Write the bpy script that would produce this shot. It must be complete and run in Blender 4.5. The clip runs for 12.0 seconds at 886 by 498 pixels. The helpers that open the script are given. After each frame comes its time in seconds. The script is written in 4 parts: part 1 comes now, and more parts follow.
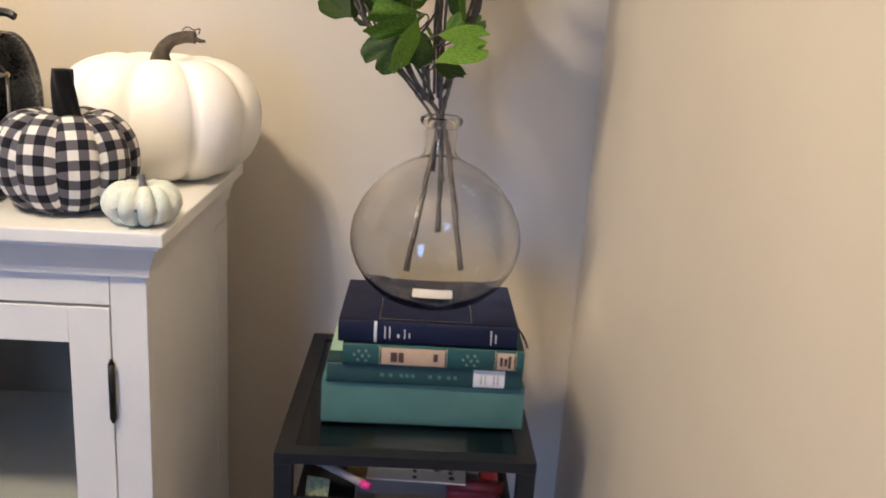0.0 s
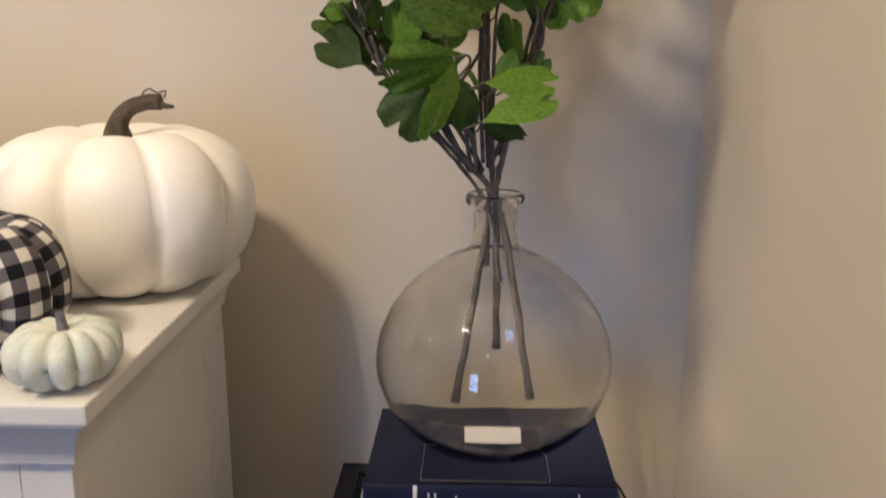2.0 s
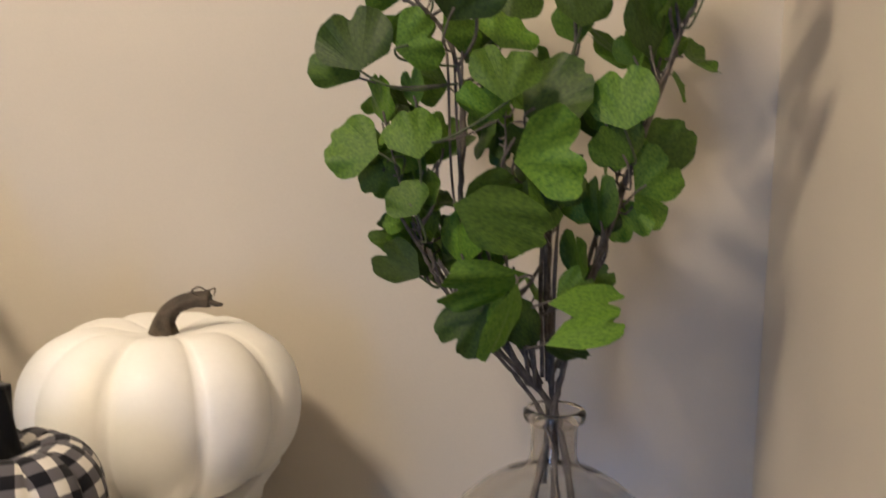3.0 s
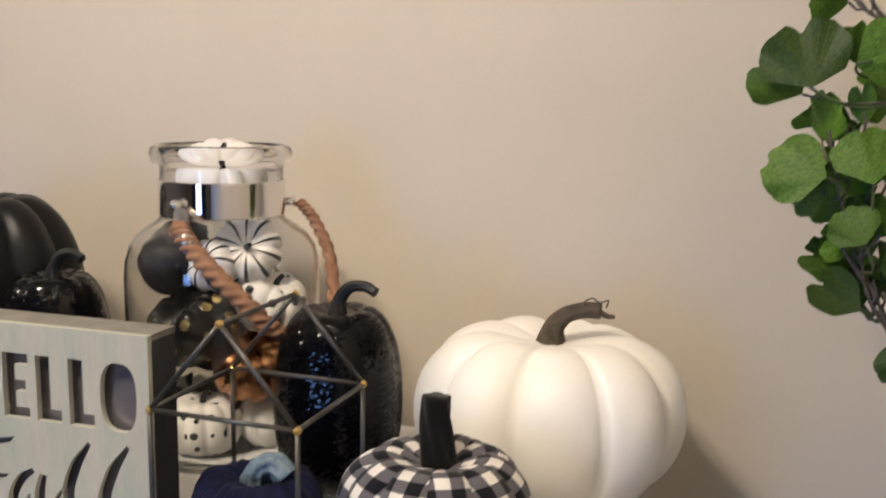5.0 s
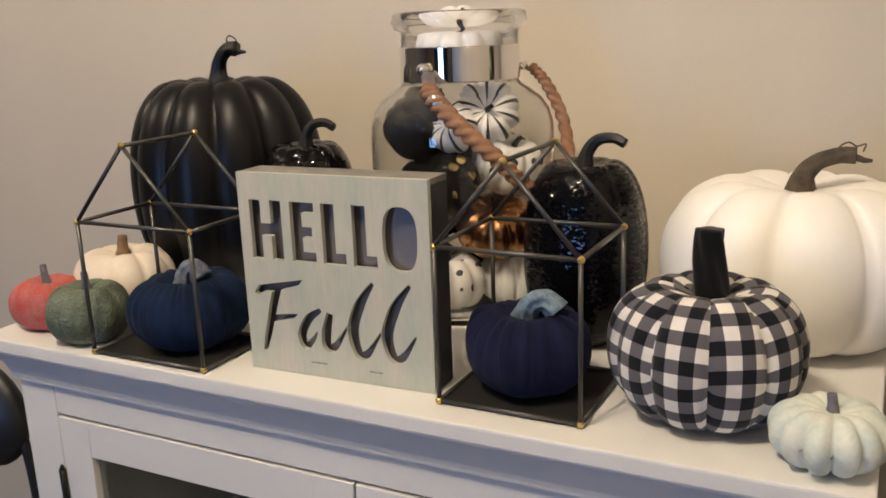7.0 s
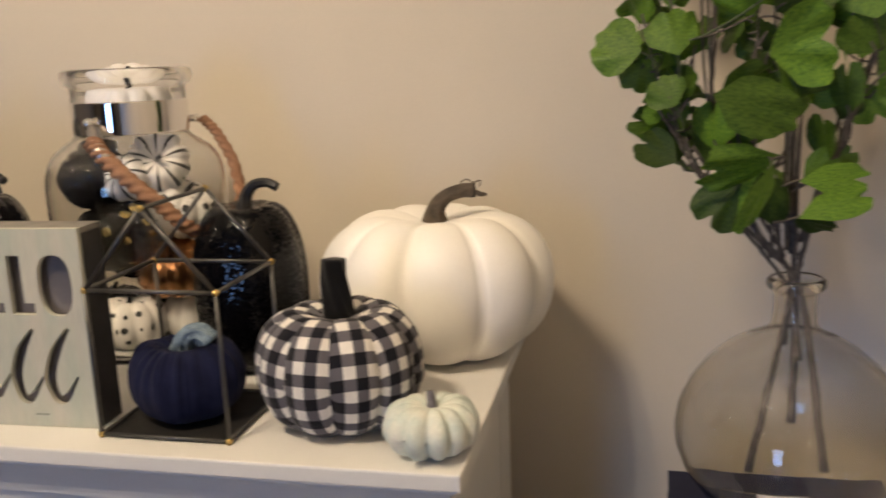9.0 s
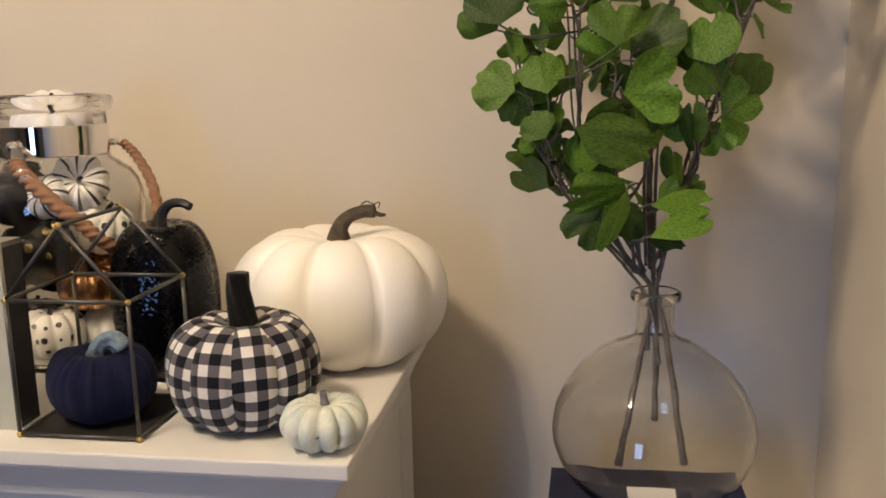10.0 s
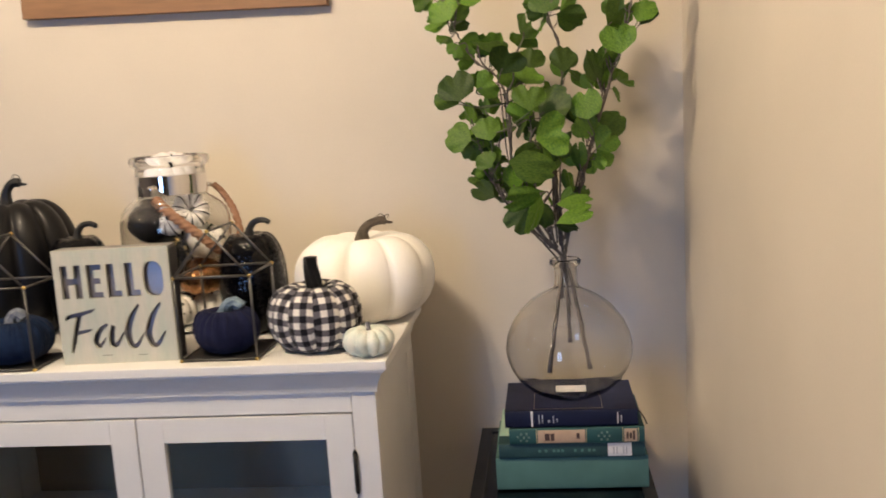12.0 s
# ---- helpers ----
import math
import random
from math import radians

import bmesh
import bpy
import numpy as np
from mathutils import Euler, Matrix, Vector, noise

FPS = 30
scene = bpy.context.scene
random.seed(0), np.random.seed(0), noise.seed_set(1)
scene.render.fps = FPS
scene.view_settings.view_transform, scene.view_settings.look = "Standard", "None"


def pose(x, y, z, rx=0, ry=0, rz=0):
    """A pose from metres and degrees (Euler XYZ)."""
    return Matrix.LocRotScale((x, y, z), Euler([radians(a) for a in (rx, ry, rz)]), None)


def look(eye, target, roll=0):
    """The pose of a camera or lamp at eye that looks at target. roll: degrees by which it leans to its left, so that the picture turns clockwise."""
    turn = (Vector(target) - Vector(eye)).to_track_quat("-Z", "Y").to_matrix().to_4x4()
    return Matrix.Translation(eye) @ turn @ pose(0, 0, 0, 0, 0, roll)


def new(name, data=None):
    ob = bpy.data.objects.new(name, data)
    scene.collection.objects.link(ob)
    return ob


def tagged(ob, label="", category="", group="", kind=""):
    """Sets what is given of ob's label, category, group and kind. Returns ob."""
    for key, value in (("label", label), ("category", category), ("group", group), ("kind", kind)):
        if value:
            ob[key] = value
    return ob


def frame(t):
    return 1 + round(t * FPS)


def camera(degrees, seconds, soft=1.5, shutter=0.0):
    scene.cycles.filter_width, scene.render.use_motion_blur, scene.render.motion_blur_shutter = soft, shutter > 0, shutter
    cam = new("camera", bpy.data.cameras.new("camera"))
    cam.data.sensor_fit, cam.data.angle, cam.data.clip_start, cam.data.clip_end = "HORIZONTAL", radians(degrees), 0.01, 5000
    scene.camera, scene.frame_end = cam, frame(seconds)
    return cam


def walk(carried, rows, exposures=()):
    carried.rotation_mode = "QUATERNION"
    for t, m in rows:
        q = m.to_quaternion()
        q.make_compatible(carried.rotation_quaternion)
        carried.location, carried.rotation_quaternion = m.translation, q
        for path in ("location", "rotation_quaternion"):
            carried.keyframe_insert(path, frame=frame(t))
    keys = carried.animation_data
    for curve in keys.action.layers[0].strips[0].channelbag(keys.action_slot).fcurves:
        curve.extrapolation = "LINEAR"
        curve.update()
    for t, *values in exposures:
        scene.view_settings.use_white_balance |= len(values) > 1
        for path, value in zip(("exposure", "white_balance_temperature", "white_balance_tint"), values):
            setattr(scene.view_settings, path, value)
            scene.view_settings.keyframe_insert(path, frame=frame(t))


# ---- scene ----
cam = camera(52.5, 12.0, soft=1.7, shutter=0.35)
PATH = [
    (0, (-0.025, -0.046, 1.129), (0.038, 1.881, 0.599), 3.4),
    (0.5, (-0.032, 0.096, 1.118), (-0.056, 2.027, 0.599), 1.7),
    (1, (-0.017, 0.226, 1.096), (-0.076, 2.146, 0.538), -0.0),
    (1.5, (-0.015, 0.252, 1.098), (-0.048, 2.182, 0.572), -1.0),
    (2, (-0.019, 0.319, 1.132), (-0.084, 2.262, 0.663), 0.0),
    (2.3, (-0.034, 0.343, 1.160), (-0.105, 2.305, 0.756), 0.2),
    (2.5, (-0.028, 0.357, 1.17), (-0.126, 2.328, 0.848), 0.5),
    (2.7, (-0.035, 0.364, 1.189), (-0.138, 2.343, 0.918), 0.5),
    (4.3, (-0.158, 0.381, 1.307), (-0.628, 2.317, 1.136), 2.8),
    (4.5, (-0.184, 0.374, 1.299), (-0.709, 2.293, 1.091), 2.5),
    (5, (-0.226, 0.364, 1.266), (-0.843, 2.24, 0.952), 1.1),
    (5.5, (-0.243, 0.356, 1.232), (-0.904, 2.199, 0.823), 0.0),
    (6, (-0.269, 0.339, 1.211), (-0.998, 2.141, 0.738), -0.5),
    (6.5, (-0.304, 0.311, 1.207), (-1.151, 2.054, 0.711), -1.4),
    (6.7, (-0.319, 0.295, 1.206), (-1.212, 2.016, 0.713), -2.0),
    (8.3, (-0.249, 0.26, 1.205), (-0.937, 2.084, 0.76), -2.9),
    (8.5, (-0.228, 0.251, 1.215), (-0.853, 2.098, 0.771), -2.8),
    (9, (-0.155, 0.229, 1.22), (-0.591, 2.134, 0.797), -2.2),
    (9.5, (-0.099, 0.187, 1.22), (-0.399, 2.121, 0.808), -1.4),
    (10, (-0.084, 0.139, 1.233), (-0.39, 2.079, 0.853), -1.2),
    (10.5, (-0.027, 0.003, 1.236), (-0.354, 1.946, 0.891), -2.8),
    (11, (0.009, -0.149, 1.255), (-0.342, 1.795, 0.944), -4.1),
    (11.5, (0.014, -0.339, 1.258), (-0.2, 1.621, 0.923), -3.8),
    (12, (-0.032, -0.516, 1.263), (-0.259, 1.449, 0.969), -3.7),
]
# the clip's camera darkens as the bright pumpkins fill its view, and its white balance drifts warmer at the end
EXPOSURES = [(0.0, 0.02, 6250, 10), (0.5, -0.14, 6300, 10), (1.0, -0.22, 6300, 10), (1.5, -0.27, 6300, 10), (2.0, -0.34, 6350, 10), (2.5, -0.56, 6400, 10), (4.5, -0.40, 6050, 10), (5.5, -0.50, 5900, 10),
             (6.5, -0.54, 6150, 10), (8.5, -0.58, 6700, 10), (9.5, -0.58, 6850, 11), (10.5, -0.43, 6800, 11), (12.0, -0.24, 6750, 11)]
walk(cam, [(t, look(eye, target, roll)) for t, eye, target, roll in PATH], EXPOSURES)


# ---- world and lamps ----
world = bpy.data.worlds.new("dusk")
scene.world = world
world.use_nodes = True
wn = world.node_tree.nodes
sky = wn.new("ShaderNodeTexSky")
sky.sky_type, sky.sun_disc, sky.sun_elevation, sky.sun_rotation = "NISHITA", False, radians(12), radians(200)
world.node_tree.links.new(sky.outputs[0], wn["Background"].inputs[0])
wn["Background"].inputs[1].default_value = 0.06

WALL_Y, WALL_X = 1.48, 0.270           # back wall and right wall
ROOM_X, ROOM_Y, ROOM_Z = -4.6, -4.0, 2.6
WARM, COOL = (1.0, 0.82, 0.60), (0.21, 0.44, 1.0)


def lamp(name, kind, m, watts, colour, size, size_y=0.0):
    data = bpy.data.lights.new(name, kind)
    data.energy, data.color = watts, colour
    if kind == "AREA":
        data.shape, data.size, data.size_y = "RECTANGLE", size, size_y
    else:
        data.shadow_soft_size = size
    ob = new(name, data)
    ob.matrix_world = m
    return ob


LAMP = Vector((-0.86, 0.15, 2.30))     # ceiling fixture with a ring of bulbs
BULBS = [LAMP + Vector((0.10 * math.cos(a), 0.10 * math.sin(a), 0)) for a in (0.3, 1.56, 2.81, 4.07, 5.33)]
for b in BULBS:
    lamp("bulb_light", "POINT", pose(*b), 25.0, WARM, 0.024)
PENDANT = Vector((-2.80, 0.36, 2.20))  # second warm lamp further along the room
lamp("pendant_light", "POINT", pose(*PENDANT), 46.0, WARM, 0.04)
DOWN = [(-0.4, -1.9), (-2.4, -2.2)]
for x, y in DOWN:
    lamp("downlight_light", "AREA", pose(x, y, ROOM_Z - 0.02), 1.5, WARM, 0.13, 0.13)
lamp("window_light", "AREA", look((-1.75, ROOM_Y + 0.06, 0.98), (-0.5, 1.0, 1.0)), 58.0, COOL, 0.74, 1.7)


# ---- materials ----
def mat(name, base, rough=0.5, metal=0.0, var=0.10, scale=12.0, fine=220.0, bump=0.15, depth=0.0006, tint=None, spec=0.5, coat=0.0, sheen=0.0, trans=0.0, rvar=0.12, stretch=None):
    m = bpy.data.materials.new(name)
    m.use_nodes = True
    n, ln = m.node_tree.nodes, m.node_tree.links
    p = n["Principled BSDF"]
    p.inputs["Metallic"].default_value, p.inputs["Specular IOR Level"].default_value = metal, spec
    p.inputs["Coat Weight"].default_value, p.inputs["Sheen Weight"].default_value = coat, sheen
    p.inputs["Transmission Weight"].default_value = trans
    tc = n.new("ShaderNodeTexCoord")
    big, small = n.new("ShaderNodeTexNoise"), n.new("ShaderNodeTexNoise")
    for t, s, d in ((big, scale, 3.0), (small, fine, 2.0)):
        t.inputs["Scale"].default_value, t.inputs["Detail"].default_value = s, d
        if stretch:
            mp = n.new("ShaderNodeMapping")
            mp.inputs["Scale"].default_value = stretch
            ln.new(tc.outputs["Object"], mp.inputs[0])
            ln.new(mp.outputs[0], t.inputs["Vector"])
        else:
            ln.new(tc.outputs["Object"], t.inputs["Vector"])
    mix = n.new("ShaderNodeMix")
    mix.data_type = "RGBA"
    other = tint or [c * (1 - 2.2 * var) for c in base]
    mix.inputs[6].default_value, mix.inputs[7].default_value = (*base, 1), (*other, 1)
    ramp = n.new("ShaderNodeMapRange")
    ramp.inputs[1].default_value, ramp.inputs[2].default_value = 0.35, 0.75
    ln.new(big.outputs["Fac"], ramp.inputs[0])
    ln.new(ramp.outputs[0], mix.inputs[0])
    grain = n.new("ShaderNodeMix")
    grain.data_type, grain.blend_type = "RGBA", "MULTIPLY"
    grain.inputs[0].default_value = min(1.0, var * 2.0)
    ln.new(mix.outputs[2], grain.inputs[6])
    ln.new(small.outputs["Fac"], grain.inputs[7])
    ln.new(grain.outputs[2], p.inputs["Base Color"])
    rr = n.new("ShaderNodeMapRange")
    rr.inputs[3].default_value, rr.inputs[4].default_value = max(0.02, rough - rvar * rough), min(1.0, rough + rvar * rough)
    ln.new(big.outputs["Fac"], rr.inputs[0])
    ln.new(rr.outputs[0], p.inputs["Roughness"])
    if bump:
        b = n.new("ShaderNodeBump")
        b.inputs["Strength"].default_value, b.inputs["Distance"].default_value = bump, depth
        ln.new(small.outputs["Fac"], b.inputs["Height"])
        ln.new(b.outputs[0], p.inputs["Normal"])
    return m


def math_node(m, op, a, b=None):
    node = m.node_tree.nodes.new("ShaderNodeMath")
    node.operation = op
    for i, v in enumerate((a, b)):
        if v is None:
            continue
        if isinstance(v, (int, float)):
            node.inputs[i].default_value = v
        else:
            m.node_tree.links.new(v, node.inputs[i])
    return node.outputs[0]


def overlay(m, fac, colour, rough=None, metal=None):
    """Lay a second colour over a material where fac is 1."""
    n, ln = m.node_tree.nodes, m.node_tree.links
    p = n["Principled BSDF"]
    old = p.inputs["Base Color"].links[0].from_socket
    mix = n.new("ShaderNodeMix")
    mix.data_type = "RGBA"
    mix.inputs[7].default_value = (*colour, 1)
    ln.new(old, mix.inputs[6])
    ln.new(fac, mix.inputs[0])
    ln.new(mix.outputs[2], p.inputs["Base Color"])
    for key, value in (("Roughness", rough), ("Metallic", metal)):
        if value is not None:
            s = p.inputs[key]
            f = n.new("ShaderNodeMix")
            if s.links:
                ln.new(s.links[0].from_socket, f.inputs[2])
            else:
                f.inputs[2].default_value = s.default_value
            f.inputs[3].default_value = value
            ln.new(fac, f.inputs[0])
            ln.new(f.outputs[0], s)
    return m


def uv(m):
    node = m.node_tree.nodes.new("ShaderNodeUVMap")
    sep = m.node_tree.nodes.new("ShaderNodeSeparateXYZ")
    m.node_tree.links.new(node.outputs[0], sep.inputs[0])
    return sep.outputs[0], sep.outputs[1]


def glass(name, colour, rough=0.0, ior=1.45):
    m = bpy.data.materials.new(name)
    m.use_nodes = True
    p = m.node_tree.nodes["Principled BSDF"]
    p.inputs["Base Color"].default_value = (*colour, 1)
    p.inputs["Roughness"].default_value, p.inputs["IOR"].default_value = rough, ior
    p.inputs["Transmission Weight"].default_value = 1.0
    return m


def glow(name, colour, strength):
    m = bpy.data.materials.new(name)
    m.use_nodes = True
    p = m.node_tree.nodes["Principled BSDF"]
    p.inputs["Emission Color"].default_value, p.inputs["Emission Strength"].default_value = (*colour, 1), strength
    return m


M_WALL = mat("beige_wall_paint", (0.625, 0.56, 0.468), 0.6, var=0.03, scale=3.0, fine=420, bump=0.25, depth=0.0006, spec=0.3)
# unseen far walls: colour set well below the beige so they bounce little light
M_FARWALL = mat("darkened_far_wall_paint", (0.16, 0.14, 0.12), 0.7, var=0.05, scale=3, fine=420)
# unseen ceiling, greyed down so the bulbs below it add less fill
M_CEIL = mat("darkened_ceiling_paint", (0.28, 0.27, 0.25), 0.8, var=0.03, scale=4, fine=150, bump=0.3, depth=0.002)
M_FLOOR = mat("oak_floor", (0.11, 0.07, 0.045), 0.45, var=0.2, scale=6, fine=60, bump=0.1)
M_WHITE = mat("white_satin_paint", (0.77, 0.76, 0.74), 0.42, var=0.025, scale=9, fine=260, bump=0.12, depth=0.0004)
M_DARK = mat("cabinet_inside", (0.27, 0.225, 0.16), 0.7, var=0.05)
M_HINGE = mat("black_iron", (0.02, 0.018, 0.016), 0.4, metal=0.6, var=0.1, scale=60)
M_PANE = glass("smoky_pane", (0.52, 0.53, 0.50))
M_VASE = glass("smoky_vase_glass", (0.86, 0.85, 0.83), ior=1.45)
M_JAR = glass("clear_jar_glass", (0.85, 0.85, 0.84), ior=1.4)
M_CHROME = mat("mirror_chrome", (0.82, 0.80, 0.78), 0.04, metal=1.0, var=0.0, bump=0)
M_MIRROR = mat("dull_mirror_liner", (0.37, 0.34, 0.35), 0.22, metal=0.65, var=0.08, bump=0.08)
M_STEEL = mat("brushed_steel_cap", (0.62, 0.58, 0.54), 0.28, metal=1.0, var=0.05, scale=60)
M_IRONWIRE = mat("gunmetal_wire", (0.12, 0.118, 0.115), 0.42, metal=0.85, var=0.12, scale=40)
M_BRASS = mat("brass_joint", (0.70, 0.50, 0.18), 0.3, metal=1.0, var=0.1, scale=90)
M_PLATE = mat("matte_black_plate", (0.018, 0.017, 0.017), 0.55, var=0.15, scale=40)
M_WPUMP = mat("ivory_pumpkin_skin", (0.95, 0.93, 0.88), 0.42, var=0.02, scale=8, fine=160, bump=0.12, depth=0.0006, tint=(0.90, 0.86, 0.78))
M_BPUMP = mat("satin_black_pumpkin_skin", (0.005, 0.005, 0.006), 0.38, var=0.1, scale=20, fine=240, bump=0.12, depth=0.0006, spec=0.26)
M_WOODSTEM = mat("brown_grey_pumpkin_stem", (0.14, 0.105, 0.07), 0.75, var=0.3, scale=70, fine=500, bump=0.6, depth=0.0015)
M_BSTEM = mat("black_pumpkin_stem", (0.010, 0.010, 0.010), 0.45, var=0.2, scale=70, fine=400, bump=0.5, depth=0.001)
M_VELVET = mat("black_felt", (0.006, 0.006, 0.007), 0.95, var=0.15, scale=80, fine=900, bump=0.5, depth=0.0008, sheen=0.15, spec=0.1)
M_MINI = mat("pale_aqua_gourd_skin", (0.60, 0.69, 0.64), 0.5, var=0.12, scale=45, fine=300, bump=0.35, depth=0.0008, tint=(0.80, 0.79, 0.70))
M_MINISTEM = mat("grey_violet_stem", (0.22, 0.21, 0.24), 0.7, var=0.2, scale=90)
M_NAVY = mat("navy_linen", (0.012, 0.015, 0.050), 0.9, var=0.2, scale=50, fine=1300, bump=0.6, depth=0.0007, sheen=0.03, spec=0.12)
M_TEAL = mat("ink_blue_linen", (0.009, 0.022, 0.062), 0.9, var=0.2, scale=50, fine=1300, bump=0.6, depth=0.0007, sheen=0.03, spec=0.12)
M_PALEBLUE = mat("pale_blue_cloth_stem", (0.36, 0.48, 0.56), 0.85, var=0.35, scale=85, fine=900, bump=0.7, depth=0.001, tint=(0.09, 0.15, 0.24))
M_GREYBLUE = mat("grey_blue_cloth_stem", (0.30, 0.33, 0.38), 0.85, var=0.3, scale=130, fine=900, bump=0.7, depth=0.001, tint=(0.14, 0.16, 0.22))
M_GREEN = mat("sage_beaded_skin", (0.12, 0.16, 0.10), 0.5, var=0.3, scale=70, fine=300, bump=1.0, depth=0.003, tint=(0.22, 0.26, 0.20))
M_RED = mat("coral_flocked_skin", (0.62, 0.10, 0.085), 0.85, var=0.25, scale=60, fine=500, bump=0.8, depth=0.0016, tint=(0.55, 0.22, 0.20))
M_CREAM = mat("cream_pumpkin_skin", (0.80, 0.72, 0.62), 0.5, var=0.07, scale=25, fine=200, bump=0.2, tint=(0.74, 0.62, 0.50))
M_TANSTEM = mat("tan_stem", (0.32, 0.19, 0.09), 0.7, var=0.25, scale=90, fine=400, bump=0.4, depth=0.001)
M_SIGN = mat("sage_whitewashed_board", (0.46, 0.49, 0.41), 0.62, var=0.10, scale=34, fine=300, bump=0.25, tint=(0.60, 0.55, 0.47), stretch=(1.0, 0.16, 1.0))
M_SIGNTOP = mat("grey_brown_board_edge", (0.27, 0.255, 0.235), 0.55, var=0.2, scale=30, fine=300, bump=0.3)
M_SIGNSIDE = mat("charcoal_board_edge", (0.035, 0.034, 0.036), 0.5, var=0.2, scale=30)
M_SCUFF = mat("grey_scuff", (0.36, 0.38, 0.33), 0.8, var=0.2, scale=150)
M_ROPE = mat("jute_rope", (0.40, 0.22, 0.135), 0.9, var=0.2, scale=120, fine=900, bump=0.7, depth=0.001, tint=(0.30, 0.15, 0.085))
M_GLOSSBLACK = mat("gloss_black_ornament", (0.008, 0.008, 0.010), 0.12, var=0.05, coat=0.4)
M_ORNWHITE = mat("white_ornament", (0.82, 0.80, 0.77), 0.35, var=0.04, scale=40)
M_COPPER = mat("copper_ornament", (0.55, 0.28, 0.13), 0.22, metal=1.0, var=0.1, scale=50)
M_LEAF = mat("faux_leaf_green", (0.112, 0.210, 0.020), 0.5, var=0.12, scale=26, fine=260, bump=0.2, depth=0.0006, tint=(0.030, 0.088, 0.010), spec=0.4)
M_TWIG = mat("grey_brown_twig", (0.19, 0.16, 0.135), 0.7, var=0.3, scale=120, fine=600, bump=0.6, depth=0.0012)
M_PETIOLE = mat("green_leaf_stalk", (0.09, 0.12, 0.05), 0.6, var=0.2, scale=120)
M_BOOKBLUE = mat("navy_book_cloth", (0.009, 0.013, 0.045), 0.6, var=0.15, scale=20, fine=1500, bump=0.4, depth=0.0003, spec=0.25)
M_BOOKTEAL = mat("teal_book_cloth", (0.014, 0.088, 0.088), 0.55, var=0.12, scale=20, fine=1500, bump=0.35, depth=0.0003)
M_BOOKDARK = mat("dark_sea_green_book_cloth", (0.017, 0.068, 0.074), 0.6, var=0.12, scale=20, fine=1500, bump=0.35, depth=0.0003)
M_BOOKSEA = mat("sea_green_book_cloth", (0.085, 0.205, 0.185), 0.65, var=0.1, scale=14, fine=1500, bump=0.35, depth=0.0003)
M_MINT = mat("mint_cover_paper", (0.42, 0.60, 0.47), 0.7, var=0.06, scale=20)
M_PAGES = mat("page_edges", (0.62, 0.56, 0.44), 0.85, var=0.15, scale=20, fine=1800, bump=0.6)
M_GOLD = mat("gold_foil", (0.62, 0.50, 0.28), 0.35, metal=0.8, var=0.1, scale=60)
M_SILVER = mat("silver_foil", (0.78, 0.77, 0.74), 0.4, metal=0.3, var=0.05, scale=60)
M_TAN = mat("tan_label", (0.56, 0.40, 0.28), 0.7, var=0.06, scale=60)
M_LABEL = mat("white_paper_label", (0.80, 0.78, 0.78), 0.7, var=0.03, scale=60)
M_INK = mat("dark_ink", (0.07, 0.04, 0.035), 0.8, var=0.05)
M_STAMP = mat("dull_silver_stamp", (0.26, 0.36, 0.31), 0.6, metal=0.2, var=0.2, scale=200)
M_GREYINK = mat("grey_ink", (0.42, 0.41, 0.45), 0.8, var=0.05)
M_RIBBON = mat("dark_ribbon", (0.03, 0.02, 0.03), 0.6, var=0.1)
M_TABLE = mat("black_metal_frame", (0.016, 0.017, 0.021), 0.42, metal=0.1, var=0.12, scale=30, spec=0.35)
M_SMOKE = glass("smoked_table_glass", (0.07, 0.072, 0.08))
M_PINK = mat("magenta_plastic", (0.62, 0.03, 0.27), 0.35, var=0.05, scale=60)
M_PENBODY = mat("frosted_pen_body", (0.42, 0.38, 0.40), 0.4, var=0.1, scale=60)
M_PAPER = mat("white_card", (0.72, 0.70, 0.66), 0.7, var=0.04, scale=40)
M_MAROON = mat("maroon_leatherette", (0.22, 0.022, 0.035), 0.45, var=0.15, scale=60)
M_GREENCARD = mat("green_patterned_card", (0.30, 0.38, 0.24), 0.7, var=0.3, scale=160)
M_GILT = mat("gilt_card", (0.42, 0.30, 0.10), 0.5, var=0.25, scale=120)
M_GREYBOX = mat("grey_card", (0.16, 0.15, 0.16), 0.6, var=0.1)
M_OAK = mat("brown_wood_plank", (0.36, 0.19, 0.09), 0.6, var=0.2, scale=14, fine=120, bump=0.3, tint=(0.24, 0.12, 0.055), stretch=(0.12, 1.0, 1.0))
M_CANVAS = mat("pale_canvas", (0.66, 0.62, 0.55), 0.8, var=0.06, scale=10)
M_BLACKPL = mat("black_chair_plastic", (0.015, 0.015, 0.016), 0.45, var=0.1, scale=30)
M_CURTAIN = mat("dark_curtain_cloth", (0.03, 0.028, 0.03), 0.9, var=0.2, scale=20)
M_DAY = glow("daylight_panel", (0.55, 0.72, 1.0), 2.2)

# black sequins: tiny facets, each tilted its own way
M_SEQUIN = mat("black_sequin_skin", (0.003, 0.003, 0.004), 0.10, var=0.1, scale=30, bump=0, spec=0.22)
n_, l_ = M_SEQUIN.node_tree.nodes, M_SEQUIN.node_tree.links
tc_, vo_, map_, geo_ = n_.new("ShaderNodeTexCoord"), n_.new("ShaderNodeTexVoronoi"), n_.new("ShaderNodeMapping"), n_.new("ShaderNodeNewGeometry")
map_.inputs["Scale"].default_value = (0.75, 0.75, 1.6)
vo_.inputs["Scale"].default_value = 300
l_.new(tc_.outputs["Object"], map_.inputs[0])
l_.new(map_.outputs[0], vo_.inputs["Vector"])
off_, add_, nor_ = (n_.new("ShaderNodeVectorMath") for _ in range(3))
